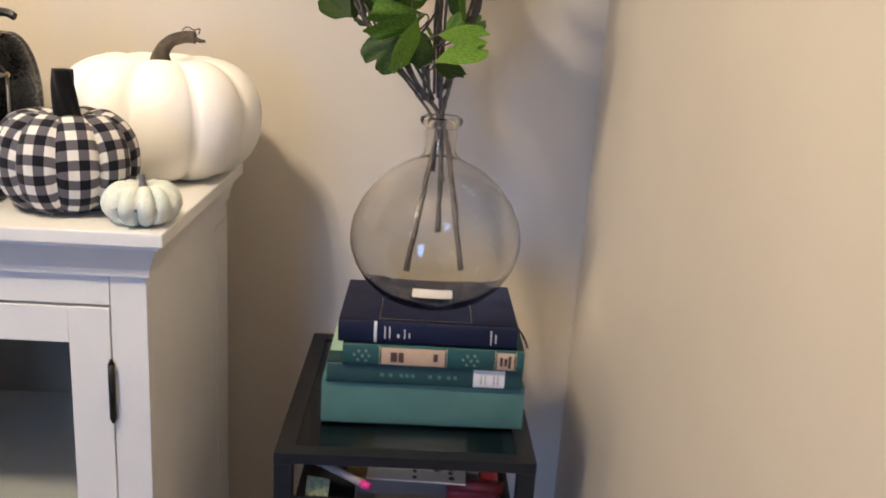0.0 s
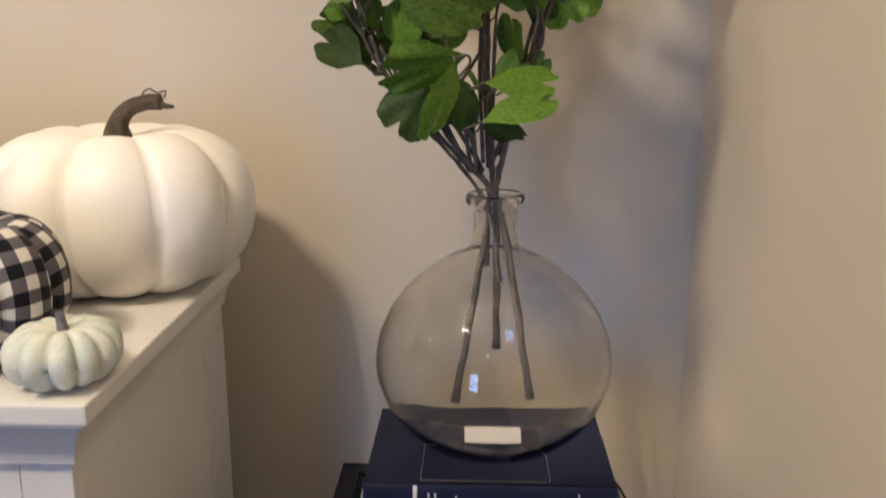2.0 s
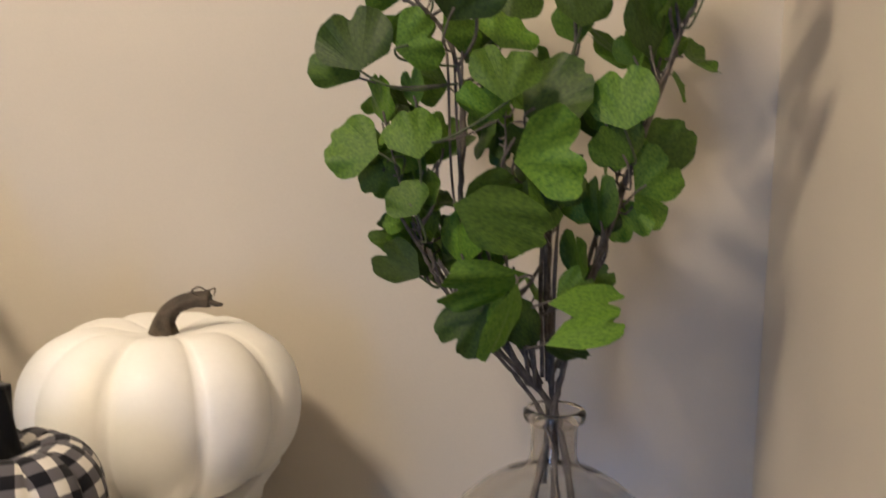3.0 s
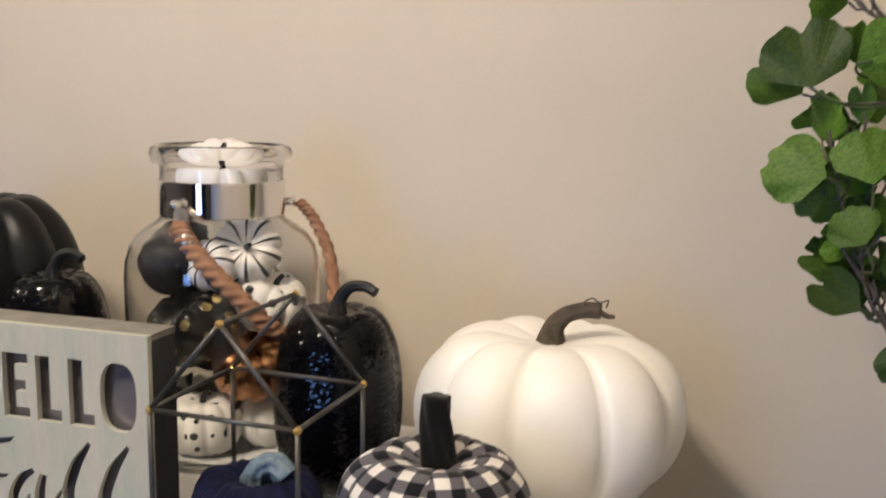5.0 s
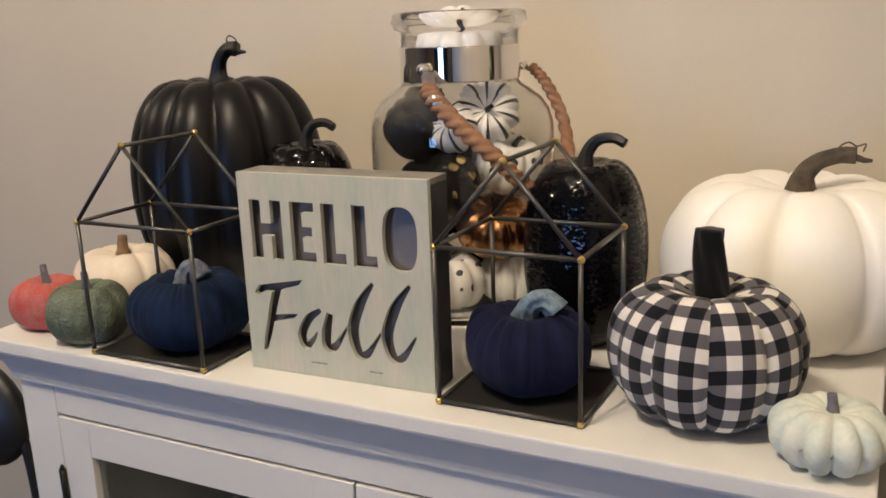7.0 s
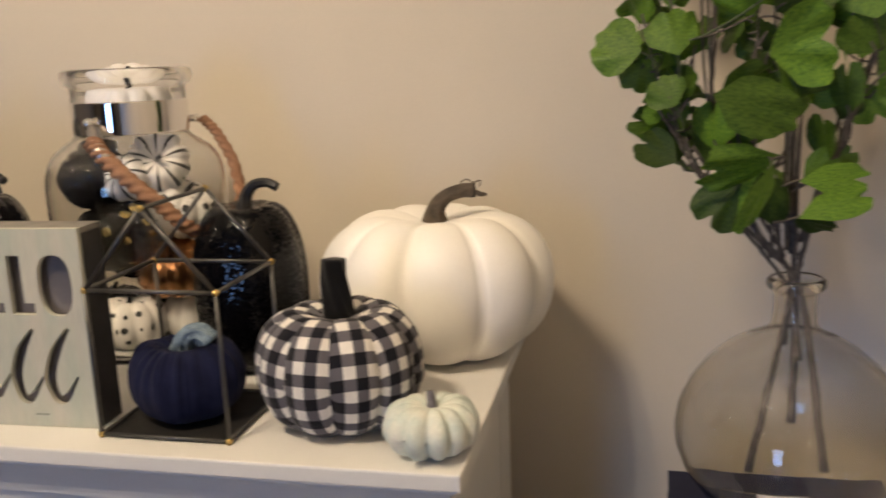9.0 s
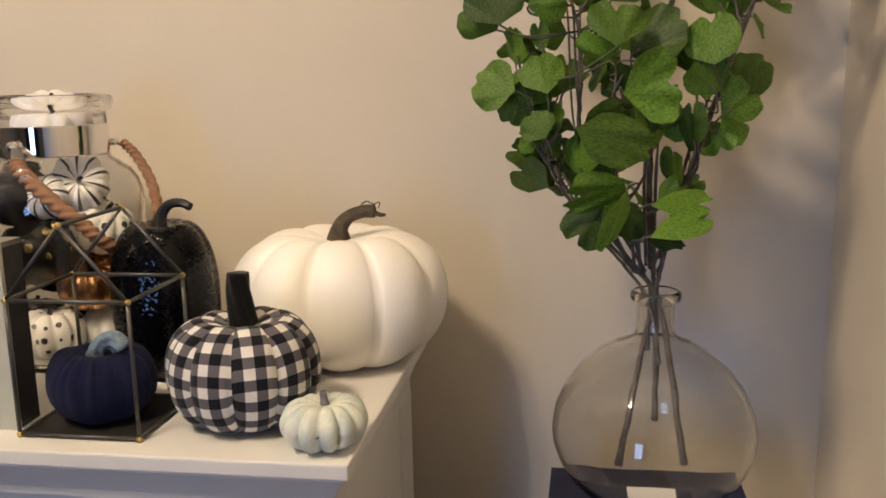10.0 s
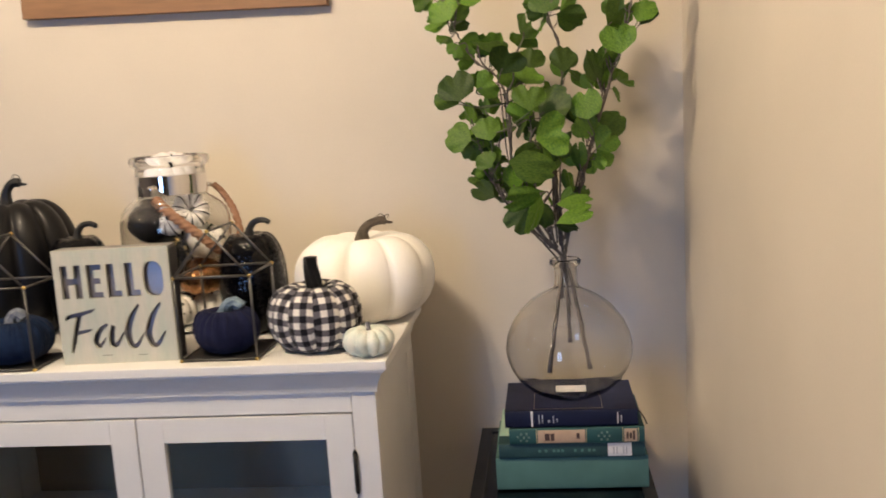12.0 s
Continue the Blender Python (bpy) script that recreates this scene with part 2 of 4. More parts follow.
off_.operation, add_.operation, nor_.operation = "SUBTRACT", "MULTIPLY_ADD", "NORMALIZE"
off_.inputs[1].default_value = (0.5, 0.5, 0.5)
add_.inputs[1].default_value = (0.27, 0.27, 0.27)
l_.new(vo_.outputs["Color"], off_.inputs[0])
l_.new(off_.outputs[0], add_.inputs[0])
l_.new(geo_.outputs["Normal"], add_.inputs[2])
l_.new(add_.outputs[0], nor_.inputs[0])
l_.new(nor_.outputs[0], n_["Principled BSDF"].inputs["Normal"])

# buffalo check cloth, from the gores' own cloth coordinates in metres
M_CHECK = mat("buffalo_check_cloth", (0.80, 0.77, 0.72), 0.92, var=0.06, scale=60, fine=1400, bump=0.5, depth=0.0006, sheen=0.1, spec=0.15)
u_, v_ = uv(M_CHECK)
CELL = 0.0119
su_ = math_node(M_CHECK, "GREATER_THAN", math_node(M_CHECK, "FRACT", math_node(M_CHECK, "DIVIDE", u_, 2 * CELL)), 0.5)
sv_ = math_node(M_CHECK, "GREATER_THAN", math_node(M_CHECK, "FRACT", math_node(M_CHECK, "DIVIDE", v_, 2 * CELL)), 0.5)
overlay(M_CHECK, math_node(M_CHECK, "MAXIMUM", su_, sv_), (0.115, 0.11, 0.125))
overlay(M_CHECK, math_node(M_CHECK, "MULTIPLY", su_, sv_), (0.008, 0.008, 0.012))

# ornaments: spotted and striped
def spotted(name, base, dot, size, scale, rough=0.35, metal=0.0, dot_metal=0.0):
    m = mat(name, base, rough, metal=metal, var=0.04, scale=40)
    n, ln = m.node_tree.nodes, m.node_tree.links
    tc, vo = n.new("ShaderNodeTexCoord"), n.new("ShaderNodeTexVoronoi")
    vo.inputs["Scale"].default_value, vo.inputs["Randomness"].default_value = scale, 0.35
    ln.new(tc.outputs["Object"], vo.inputs["Vector"])
    return overlay(m, math_node(m, "LESS_THAN", vo.outputs["Distance"], size), dot, metal=dot_metal)


M_DOTWHITE = spotted("white_with_black_dots", (0.82, 0.80, 0.76), (0.012, 0.012, 0.012), 0.30, 62)
M_DOTBLACK = spotted("black_with_gold_dots", (0.008, 0.008, 0.008), (0.75, 0.60, 0.26), 0.30, 52, rough=0.15, dot_metal=0.9)
M_STRIPE = mat("white_with_black_ribs", (0.82, 0.80, 0.77), 0.35, var=0.04, scale=40)
u_, v_ = uv(M_STRIPE)
overlay(M_STRIPE, math_node(M_STRIPE, "LESS_THAN", math_node(M_STRIPE, "ABSOLUTE", math_node(M_STRIPE, "SUBTRACT", math_node(M_STRIPE, "FRACT", math_node(M_STRIPE, "MULTIPLY", u_, 10.0)), 0.5)), 0.11), (0.01, 0.01, 0.012))

# leaf tone varies from leaf to leaf
n_, l_ = M_LEAF.node_tree.nodes, M_LEAF.node_tree.links
oi_, hs_ = n_.new("ShaderNodeObjectInfo"), n_.new("ShaderNodeHueSaturation")
p_ = n_["Principled BSDF"]
old_ = p_.inputs["Base Color"].links[0].from_socket
l_.new(old_, hs_.inputs["Color"])
mr_ = n_.new("ShaderNodeMapRange")
mr_.inputs[3].default_value, mr_.inputs[4].default_value = 0.40, 1.75
l_.new(oi_.outputs["Random"], mr_.inputs[0])
l_.new(mr_.outputs[0], hs_.inputs["Value"])
l_.new(hs_.outputs[0], p_.inputs["Base Color"])
# fine veins that fan out from the leaf's foot
u_, v_ = uv(M_LEAF)
rib_ = math_node(M_LEAF, "SINE", math_node(M_LEAF, "MULTIPLY", u_, 95.0))
vb_ = n_.new("ShaderNodeBump")
vb_.inputs["Strength"].default_value, vb_.inputs["Distance"].default_value = 0.16, 0.0005
l_.new(rib_, vb_.inputs["Height"])
l_.new(p_.inputs["Normal"].links[0].from_socket, vb_.inputs["Normal"])
l_.new(vb_.outputs[0], p_.inputs["Normal"])
tr_, ms_ = n_.new("ShaderNodeBsdfTranslucent"), n_.new("ShaderNodeMixShader")
l_.new(hs_.outputs[0], tr_.inputs["Color"])
ms_.inputs[0].default_value = 0.24
l_.new(p_.outputs[0], ms_.inputs[1])
l_.new(tr_.outputs[0], ms_.inputs[2])
l_.new(ms_.outputs[0], n_["Material Output"].inputs[0])


# ---- mesh helpers ----
def link_mesh(name, bm, material, smooth=True):
    me = bpy.data.meshes.new(name)
    bm.normal_update()
    bm.to_mesh(me)
    bm.free()
    me.materials.append(material)
    if smooth:
        me.shade_smooth()
    return new(name, me)


def part(name, bm, material, parent, label="", smooth=True, at=None):
    ob = link_mesh(name, bm, material, smooth)
    ob.parent = parent
    if at is not None:
        ob.matrix_basis = at
    return tagged(ob, label) if label else ob


def thing(name, m, label, category, group=""):
    ob = new(name)
    ob.empty_display_size = 0.03
    ob.matrix_basis = m
    return tagged(ob, label, category, group)


def structure(name, bm, material, label, smooth=False):
    return tagged(link_mesh(name, bm, material, smooth), label, "", "", "structure")


def box(lo, hi, bevel=0.0, bm=None):
    own = bm or bmesh.new()
    lo, hi = Vector(lo), Vector(hi)
    made = bmesh.ops.create_cube(own, size=1.0, matrix=Matrix.Translation((lo + hi) / 2) @ Matrix.Diagonal((*(hi - lo), 1)))
    if bevel:
        edges = {e for v in made["verts"] for e in v.link_edges}
        bmesh.ops.bevel(own, geom=list(edges), offset=bevel, segments=2, profile=0.6, affect="EDGES")
    return own


def tube(path, radii, sides=10, bm=None, caps=True, twist=None):
    """A round bar swept along a path; twist=(strands, depth, turns) lays a rope pattern on it."""
    own = bm or bmesh.new()
    pts = [Vector(p) for p in path]
    if not hasattr(radii, "__len__"):
        radii = [radii] * len(pts)
    rings, side = [], None
    for i, p in enumerate(pts):
        d = (pts[min(i + 1, len(pts) - 1)] - pts[max(i - 1, 0)]).normalized()
        if side is None:
            side = d.cross(Vector((0, 0, 1)) if abs(d.z) < 0.9 else Vector((1, 0, 0))).normalized()
        side = (side - d * side.dot(d)).normalized()
        up = d.cross(side)
        ring = []
        for k in range(sides):
            a = 2 * math.pi * k / sides
            r = radii[i]
            if twist:
                r *= 1 - twist[1] + twist[1] * abs(math.sin(twist[0] * (a + 2 * math.pi * twist[2] * i / len(pts)) / 2)) * 1.6
            ring.append(own.verts.new(p + (side * math.cos(a) + up * math.sin(a)) * r))
        rings.append(ring)
    for a, b in zip(rings, rings[1:]):
        for k in range(sides):
            own.faces.new((a[k], a[(k + 1) % sides], b[(k + 1) % sides], b[k]))
    if caps:
        own.faces.new(rings[0][::-1])
        own.faces.new(rings[-1])
    return own


def smooth_path(points, steps=8):
    """A Catmull-Rom curve through a few points."""
    p = [Vector(q) for q in points]
    p = [2 * p[0] - p[1]] + p + [2 * p[-1] - p[-2]]
    out = []
    for i in range(1, len(p) - 2):
        for s in range(steps):
            t = s / steps
            a, b, c, d = p[i - 1:i + 3]
            out.append(0.5 * (2 * b + (c - a) * t + (2 * a - 5 * b + 4 * c - d) * t * t + (3 * b - a - 3 * c + d) * t ** 3))
    return out + [p[-2]]


def lathe(profile, sides=64, bm=None, caps=False):
    own = bm or bmesh.new()
    rings = []
    for r, z in profile:
        rings.append([own.verts.new((r * math.cos(2 * math.pi * k / sides), r * math.sin(2 * math.pi * k / sides), z)) for k in range(sides)])
    for a, b in zip(rings, rings[1:]):
        for k in range(sides):
            own.faces.new((a[k], a[(k + 1) % sides], b[(k + 1) % sides], b[k]))
    if caps:
        own.faces.new(rings[0][::-1])
        own.faces.new(rings[-1])
    return own


def gourd(r, h, ribs, groove=0.09, square=0.75, dimple=0.18, steps=10, rows=30, uneven=0.0, seed=0, cloth=False, sharp=0.55, low=0.0, wrinkle=0.0):
    """A ribbed pumpkin body that stands on z = 0. square under 1 makes the flanks fuller; low shifts the widest part down."""
    rng = random.Random(seed)
    slip = [(rng.uniform(-0.6, 0.6) * CELL, rng.uniform(-0.5, 0.5) * CELL) for _ in range(ribs)]
    grow = [1 + uneven * rng.uniform(-1, 1) for _ in range(ribs)]
    shift = [uneven * 0.6 * rng.uniform(-1, 1) for _ in range(ribs)]
    bm = bmesh.new()
    layer = bm.loops.layers.uv.new("cloth")
    n = ribs * steps

    def point(j, k):
        f = math.pi * j / rows
        s, c = math.sin(f) ** square, math.cos(f)
        c = math.copysign(abs(c) ** (0.85 + 0.15 * square), c)
        rib, w = (k // steps) % ribs, (k % steps) / steps
        crest = math.sin(math.pi * w) ** sharp
        a = 2 * math.pi * (k + shift[rib] * steps * crest) / n
        size = 1 + (grow[rib] - 1) * crest
        deep = 1 - groove * (1 - crest)
        z = h * 0.5 * (1 + c)
        rad = r * s * size * (deep if s > 0.02 else 1)
        q = 1 - min(1.0, rad / (0.62 * r))
        if c > 0:
            z -= dimple * h * q * q * (3 - 2 * q) + groove * 0.35 * h * (1 - crest) * s
        else:
            z += 0.10 * h * q * q + groove * 0.3 * h * (1 - crest) * s
        z -= low * h * math.sin(f) ** 2
        if wrinkle:
            rad *= 1 + wrinkle * (noise.noise((a * 7 + seed, 0.6 * z / h, seed)) + 0.5 * noise.noise((a * 19, 1.6 * z / h, seed))) * (0.2 + 1.1 * max(0.0, c) ** 1.3)
        return Vector((rad * math.cos(a), rad * math.sin(a), z))

    grid = [[bm.verts.new(point(j, k)) for k in range(n)] for j in range(1, rows)]
    top, bottom = bm.verts.new(point(0, 0)), bm.verts.new(point(rows, 0))
    bottom.co.z = max(0.0, bottom.co.z)
    lowest = min(v.co.z for v in bm.verts)
    arc = [0.0]
    for j in range(1, rows - 1):
        arc.append(arc[-1] + (grid[j][steps // 2].co - grid[j - 1][steps // 2].co).length)
    mid = arc[len(arc) // 2]

    def coord(j, k, rib):
        if cloth:
            rad = math.hypot(grid[j][k % n].co.x, grid[j][k % n].co.y)
            return ((k - (rib + 0.5) * steps) * 2 * math.pi / n * rad + 0.5 * CELL + slip[rib % ribs][0], arc[j] - mid + slip[rib % ribs][1])
        return (k / n, j / rows)

    for j in range(rows - 2):
        for k in range(n):
            face = bm.faces.new((grid[j][k], grid[j + 1][k], grid[j + 1][(k + 1) % n], grid[j][(k + 1) % n]))
            for lp, (jj, kk) in zip(face.loops, ((j, k), (j + 1, k), (j + 1, k + 1), (j, k + 1))):
                lp[layer].uv = coord(jj, kk, k // steps)
    for k in range(n):
        for face, j in ((bm.faces.new((top, grid[0][k], grid[0][(k + 1) % n])), 0), (bm.faces.new((bottom, grid[-1][(k + 1) % n], grid[-1][k])), rows - 2)):
            for lp in face.loops:
                lp[layer].uv = coord(j, k, k // steps)
    for v in bm.verts:
        v.co.z -= lowest
    return bm, top.co.z


# ---- the room ----
T = 0.12
structure("floor", box((ROOM_X - T, ROOM_Y - T, -0.1), (WALL_X + T, WALL_Y + T, 0.0)), M_FLOOR, "brown wooden floor of the room")
structure("ceiling", box((ROOM_X - T, ROOM_Y - T, ROOM_Z), (WALL_X + T, WALL_Y + T, ROOM_Z + 0.1)), M_CEIL, "unseen painted ceiling of the room, darkened to cut bounce light")
structure("wall_north", box((ROOM_X - T, WALL_Y, 0), (WALL_X + T, WALL_Y + T, ROOM_Z)), M_WALL, "beige painted plaster wall behind the cabinet")
bm = box((WALL_X, ROOM_Y - T, 0), (WALL_X + T, WALL_Y - 0.0005, ROOM_Z))
for v in bm.verts:
    v.co.x += 0.010 * (v.co.z - 0.75)      # slightly out of plumb
structure("wall_east", bm, M_WALL, "beige painted plaster wall beside the vase")
structure("wall_west", box((ROOM_X - T, ROOM_Y - T, 0), (ROOM_X, WALL_Y - 0.0005, ROOM_Z)), M_FARWALL, "unseen plaster wall far across the room, darkened to cut bounce light")
WX0, WX1, WZ0, WZ1 = -2.20, -1.30, 0.05, 1.98
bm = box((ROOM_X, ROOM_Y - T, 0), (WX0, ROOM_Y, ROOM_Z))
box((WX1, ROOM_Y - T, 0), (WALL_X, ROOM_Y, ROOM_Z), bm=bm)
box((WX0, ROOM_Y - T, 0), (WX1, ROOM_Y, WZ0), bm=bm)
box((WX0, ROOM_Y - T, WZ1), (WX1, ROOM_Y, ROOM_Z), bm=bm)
structure("wall_south", bm, M_FARWALL, "unseen wall with a glazed door in it, darkened to cut bounce light")
win = tagged(new("door_1"), "white framed glazed door with dusk light outside", "", "", "structure")
bm = box((WX0, ROOM_Y - 0.09, WZ0), (WX0 + 0.05, ROOM_Y - 0.03, WZ1))
box((WX1 - 0.05, ROOM_Y - 0.09, WZ0), (WX1, ROOM_Y - 0.03, WZ1), bm=bm)
box((WX0 + 0.05, ROOM_Y - 0.09, WZ1 - 0.05), (WX1 - 0.05, ROOM_Y - 0.03, WZ1), bm=bm)
box((WX0 + 0.05, ROOM_Y - 0.09, WZ0), (WX1 - 0.05, ROOM_Y - 0.03, WZ0 + 0.05), bm=bm)
part("door_frame", bm, M_WHITE, win, smooth=False)
part("pane", box((WX0 + 0.05, ROOM_Y - 0.065, WZ0 + 0.05), (WX1 - 0.05, ROOM_Y - 0.06, WZ1 - 0.05)), M_DAY, win, "pale blue evening light behind the glass", smooth=False)
bm = box((ROOM_X, WALL_Y - 0.014, 0.0), (WALL_X - 0.014, WALL_Y - 0.0005, 0.09), 0.003)
structure("baseboard_north", bm, M_WHITE, "white painted baseboard along the wall")
bm = box((WALL_X - 0.022, ROOM_Y, 0.0), (WALL_X - 0.0055, WALL_Y - 0.015, 0.09), 0.003)
structure("baseboard_east", bm, M_WHITE, "white painted baseboard along the wall")

def curtain(x0, x1):
    th = thing("curtain", pose(0, ROOM_Y + 0.07, 0), "dark floor-length curtain beside the glazed door", "curtain", "curtains at the glazed door")
    bm = bmesh.new()
    n = 60
    rows = []
    for z in (0.02, 2.35):
        rows.append([bm.verts.new((x0 + (x1 - x0) * k / n, 0.03 * math.sin(k * 1.3) + 0.01 * math.sin(k * 0.37), z)) for k in range(n + 1)])
    for k in range(n):
        bm.faces.new((rows[0][k], rows[0][k + 1], rows[1][k + 1], rows[1][k]))
    bmesh.ops.solidify(bm, geom=bm.faces[:], thickness=0.004)
    part("cloth", bm, M_CURTAIN, th)
    part("rod", tube([(x0 - 0.03, 0.0, 2.36), (x1 + 0.03, 0.0, 2.36)], 0.01), M_IRONWIRE, th)


curtain(-3.00, -2.25)
curtain(-1.25, -0.55)
lampthing = thing("ceiling_lamp", pose(LAMP.x, LAMP.y, ROOM_Z), "ceiling lamp with a ring of warm bulbs", "lamp")
part("canopy", lathe([(0.001, -0.03), (0.06, -0.025), (0.065, -0.001), (0.001, -0.001)], 32), M_IRONWIRE, lampthing)
part("rod", tube([(0, 0, -0.02), (0, 0, LAMP.z - ROOM_Z + 0.10)], 0.008), M_IRONWIRE, lampthing)
for b in BULBS:
    q = b - Vector((LAMP.x, LAMP.y, ROOM_Z))
    part("arm", tube(smooth_path([(0, 0, q.z + 0.12), (q.x * 0.6, q.y * 0.6, q.z + 0.14), (q.x, q.y, q.z + 0.075)]), 0.006), M_IRONWIRE, lampthing)
    part("socket", lathe([(0.001, 0.075), (0.016, 0.07), (0.018, 0.038), (0.001, 0.036)], 16), M_IRONWIRE, lampthing, at=pose(*q))
pendant = thing("pendant_lamp", pose(PENDANT.x, PENDANT.y, ROOM_Z), "small pendant lamp with one bare warm bulb", "lamp")
part("canopy", lathe([(0.001, -0.02), (0.045, -0.018), (0.05, -0.001), (0.001, -0.001)], 24), M_IRONWIRE, pendant)
part("cord", tube([(0, 0, -0.015), (0, 0, PENDANT.z - ROOM_Z + 0.11)], 0.003), M_IRONWIRE, pendant)
part("socket", lathe([(0.001, 0.115), (0.020, 0.11), (0.022, 0.055), (0.001, 0.052)], 16), M_IRONWIRE, pendant, at=pose(0, 0, PENDANT.z - ROOM_Z))
for x, y in DOWN:
    d = thing("downlight", pose(x, y, ROOM_Z), "round white recessed ceiling light, switched on", "light", "recessed ceiling lights")
    part("trim", lathe([(0.070, -0.001), (0.098, -0.001), (0.096, -0.008), (0.074, -0.012), (0.070, -0.001)], 32), M_WHITE, d)

# ---- cabinet ----
SLAB_X0, SLAB_X1, SLAB_Y0, BACK_Y = -1.293, -0.310, 0.940, 1.405
TOP = 0.858
BX0, BX1, FACE = -1.265, -0.338, 0.967
cab = thing("cabinet", pose(0, 0, 0), "white painted cabinet with two glass doors", "cabinet")
part("top", box((SLAB_X0, SLAB_Y0, TOP - 0.0175), (SLAB_X1, BACK_Y, TOP), 0.0025), M_WHITE, cab, smooth=False)


def crown():
    """A cove moulding that runs round the front and both ends below the top."""
    bm = bmesh.new()
    prof = [(0.0215, 0.8404), (0.0215, 0.8365), (0.0185, 0.8355), (0.0150, 0.8300), (0.0115, 0.8225), (0.0085, 0.8150), (0.0062, 0.8075), (0.0052, 0.8020), (0.0050, 0.7985), (0.0, 0.7970)]
    rings = []
    for out, z in prof:
        rings.append([bm.verts.new(p) for p in ((BX0 - out, BACK_Y, z), (BX0 - out, FACE - out, z), (BX1 + out, FACE - out, z), (BX1 + out, BACK_Y, z))])
    for a, b in zip(rings, rings[1:]):
        for k in range(3):
            bm.faces.new((a[k], b[k], b[k + 1], a[k + 1]))
    return bm


part("crown_moulding", crown(), M_WHITE, cab, smooth=False)
for x0, x1, s in ((BX1 - 0.016, BX1, 1), (BX0, BX0 + 0.016, -1)):
    bm = box((x0, FACE + 0.018, 0.03), (x1, 1.323, 0.768), 0.001)
    box((x0, FACE + 0.018, 0.7682), (x1, BACK_Y, 0.840), bm=bm)
    part("side_panel", bm, M_WHITE, cab, smooth=False)
    part("back_stile", box((x0, 1.3258, 0.0), (x1 + 0.001 * (s > 0), BACK_Y, 0.768), 0.0015), M_WHITE, cab, smooth=False)
part("stile", box((BX1 - 0.043, FACE, 0.0), (BX1, FACE + 0.018, 0.840), 0.0012), M_WHITE, cab, smooth=False)
part("stile", box((BX0, FACE, 0.0), (BX0 + 0.058, FACE + 0.018, 0.840), 0.0012), M_WHITE, cab, smooth=False)
part("top_rail", box((BX0 + 0.059, FACE + 0.0006, 0.7605), (BX1 - 0.044, FACE + 0.018, 0.840), 0.001), M_WHITE, cab, smooth=False)
part("bottom_rail", box((BX0 + 0.059, FACE + 0.0006, 0.0), (BX1 - 0.044, FACE + 0.018, 0.085), 0.001), M_WHITE, cab, smooth=False)
part("back_panel", box((BX0 + 0.017, BACK_Y - 0.012, 0.05), (BX1 - 0.017, BACK_Y - 0.004, 0.839)), M_DARK, cab, smooth=False)
part("shelf", box((BX0 + 0.017, FACE + 0.05, 0.425), (BX1 - 0.017, BACK_Y - 0.013, 0.443), 0.001), M_WHITE, cab, smooth=False)
part("bottom_panel", box((BX0 + 0.017, FACE + 0.02, 0.07), (BX1 - 0.017, BACK_Y - 0.013, 0.085)), M_WHITE, cab, smooth=False)


def cabinet_door(x0, x1, hinge_x):
    z0, z1, y0, y1 = 0.088, 0.757, FACE - 0.001, FACE + 0.017
    sw = 0.049
    d = new("door")
    d.parent = cab
    part("door_stile", box((x0, y0, z0), (x0 + sw, y1, z1), 0.0012), M_WHITE, d, smooth=False)
    part("door_stile", box((x1 - sw, y0, z0), (x1, y1, z1), 0.0012), M_WHITE, d, smooth=False)
    part("door_rail", box((x0 + sw + 0.0002, y0 + 0.0004, z1 - 0.0455), (x1 - sw - 0.0002, y1, z1), 0.0008), M_WHITE, d, smooth=False)
    part("door_rail", box((x0 + sw + 0.0002, y0 + 0.0004, z0), (x1 - sw - 0.0002, y1, z0 + 0.06), 0.0008), M_WHITE, d, smooth=False)
    pane = part("pane", box((x0 + sw - 0.004, y0 + 0.009, z0 + 0.056), (x1 - sw + 0.004, y0 + 0.012, z1 - 0.0415)), M_PANE, d, "smoky dark glass pane", smooth=False)
    pane.visible_shadow = False
    for zc in (0.652, 0.20):
        hb = tube([(hinge_x, y0 - 0.004, zc - 0.036), (hinge_x, y0 - 0.004, zc + 0.036)], 0.0042, 12)
        for k, e in ((-1, 0.036), (1, 0.036)):
            tube([(hinge_x, y0 - 0.004, zc + k * e), (hinge_x, y0 - 0.004, zc + k * (e + 0.006))], [0.0038, 0.0012], 12, bm=hb)
        part("hinge", hb, M_HINGE, d, "black iron barrel hinge")


cabinet_door(-1.205, -0.7815, -1.2063)
cabinet_door(-0.7785, -0.3825, -0.3813)

# ---- end table ----
TX0, TX1, TY0, TY1, TZ = -0.197, 0.152, 1.027, 1.469, 0.544
tab = thing("end_table", pose(0, 0, 0), "black metal end table with a smoked glass top", "table")
bm = bmesh.new()
W = 0.024
for lo, hi in (((TX0, TY0, TZ - 0.015), (TX1, TY0 + W, TZ)), ((TX0, TY1 - W, TZ - 0.015), (TX1, TY1, TZ)), ((TX0, TY0 + W, TZ - 0.015), (TX0 + W, TY1 - W, TZ)), ((TX1 - W, TY0 + W, TZ - 0.015), (TX1, TY1 - W, TZ))):
    box(lo, hi, 0.0, bm=bm)
part("top_frame", bm, M_TABLE, tab, smooth=False)
g = part("glass_top", box((TX0 + W - 0.003, TY0 + W - 0.003, TZ - 0.008), (TX1 - W + 0.003, TY1 - W + 0.003, TZ - 0.003)), M_SMOKE, tab, "smoked dark glass", smooth=False)
g.visible_shadow = False
for x in (TX0, TX1 - W):
    for y in (TY0, TY1 - W):
        part("leg", box((x, y, 0.0), (x + W, y + W, TZ - 0.0155), 0.0015), M_TABLE, tab, smooth=False)
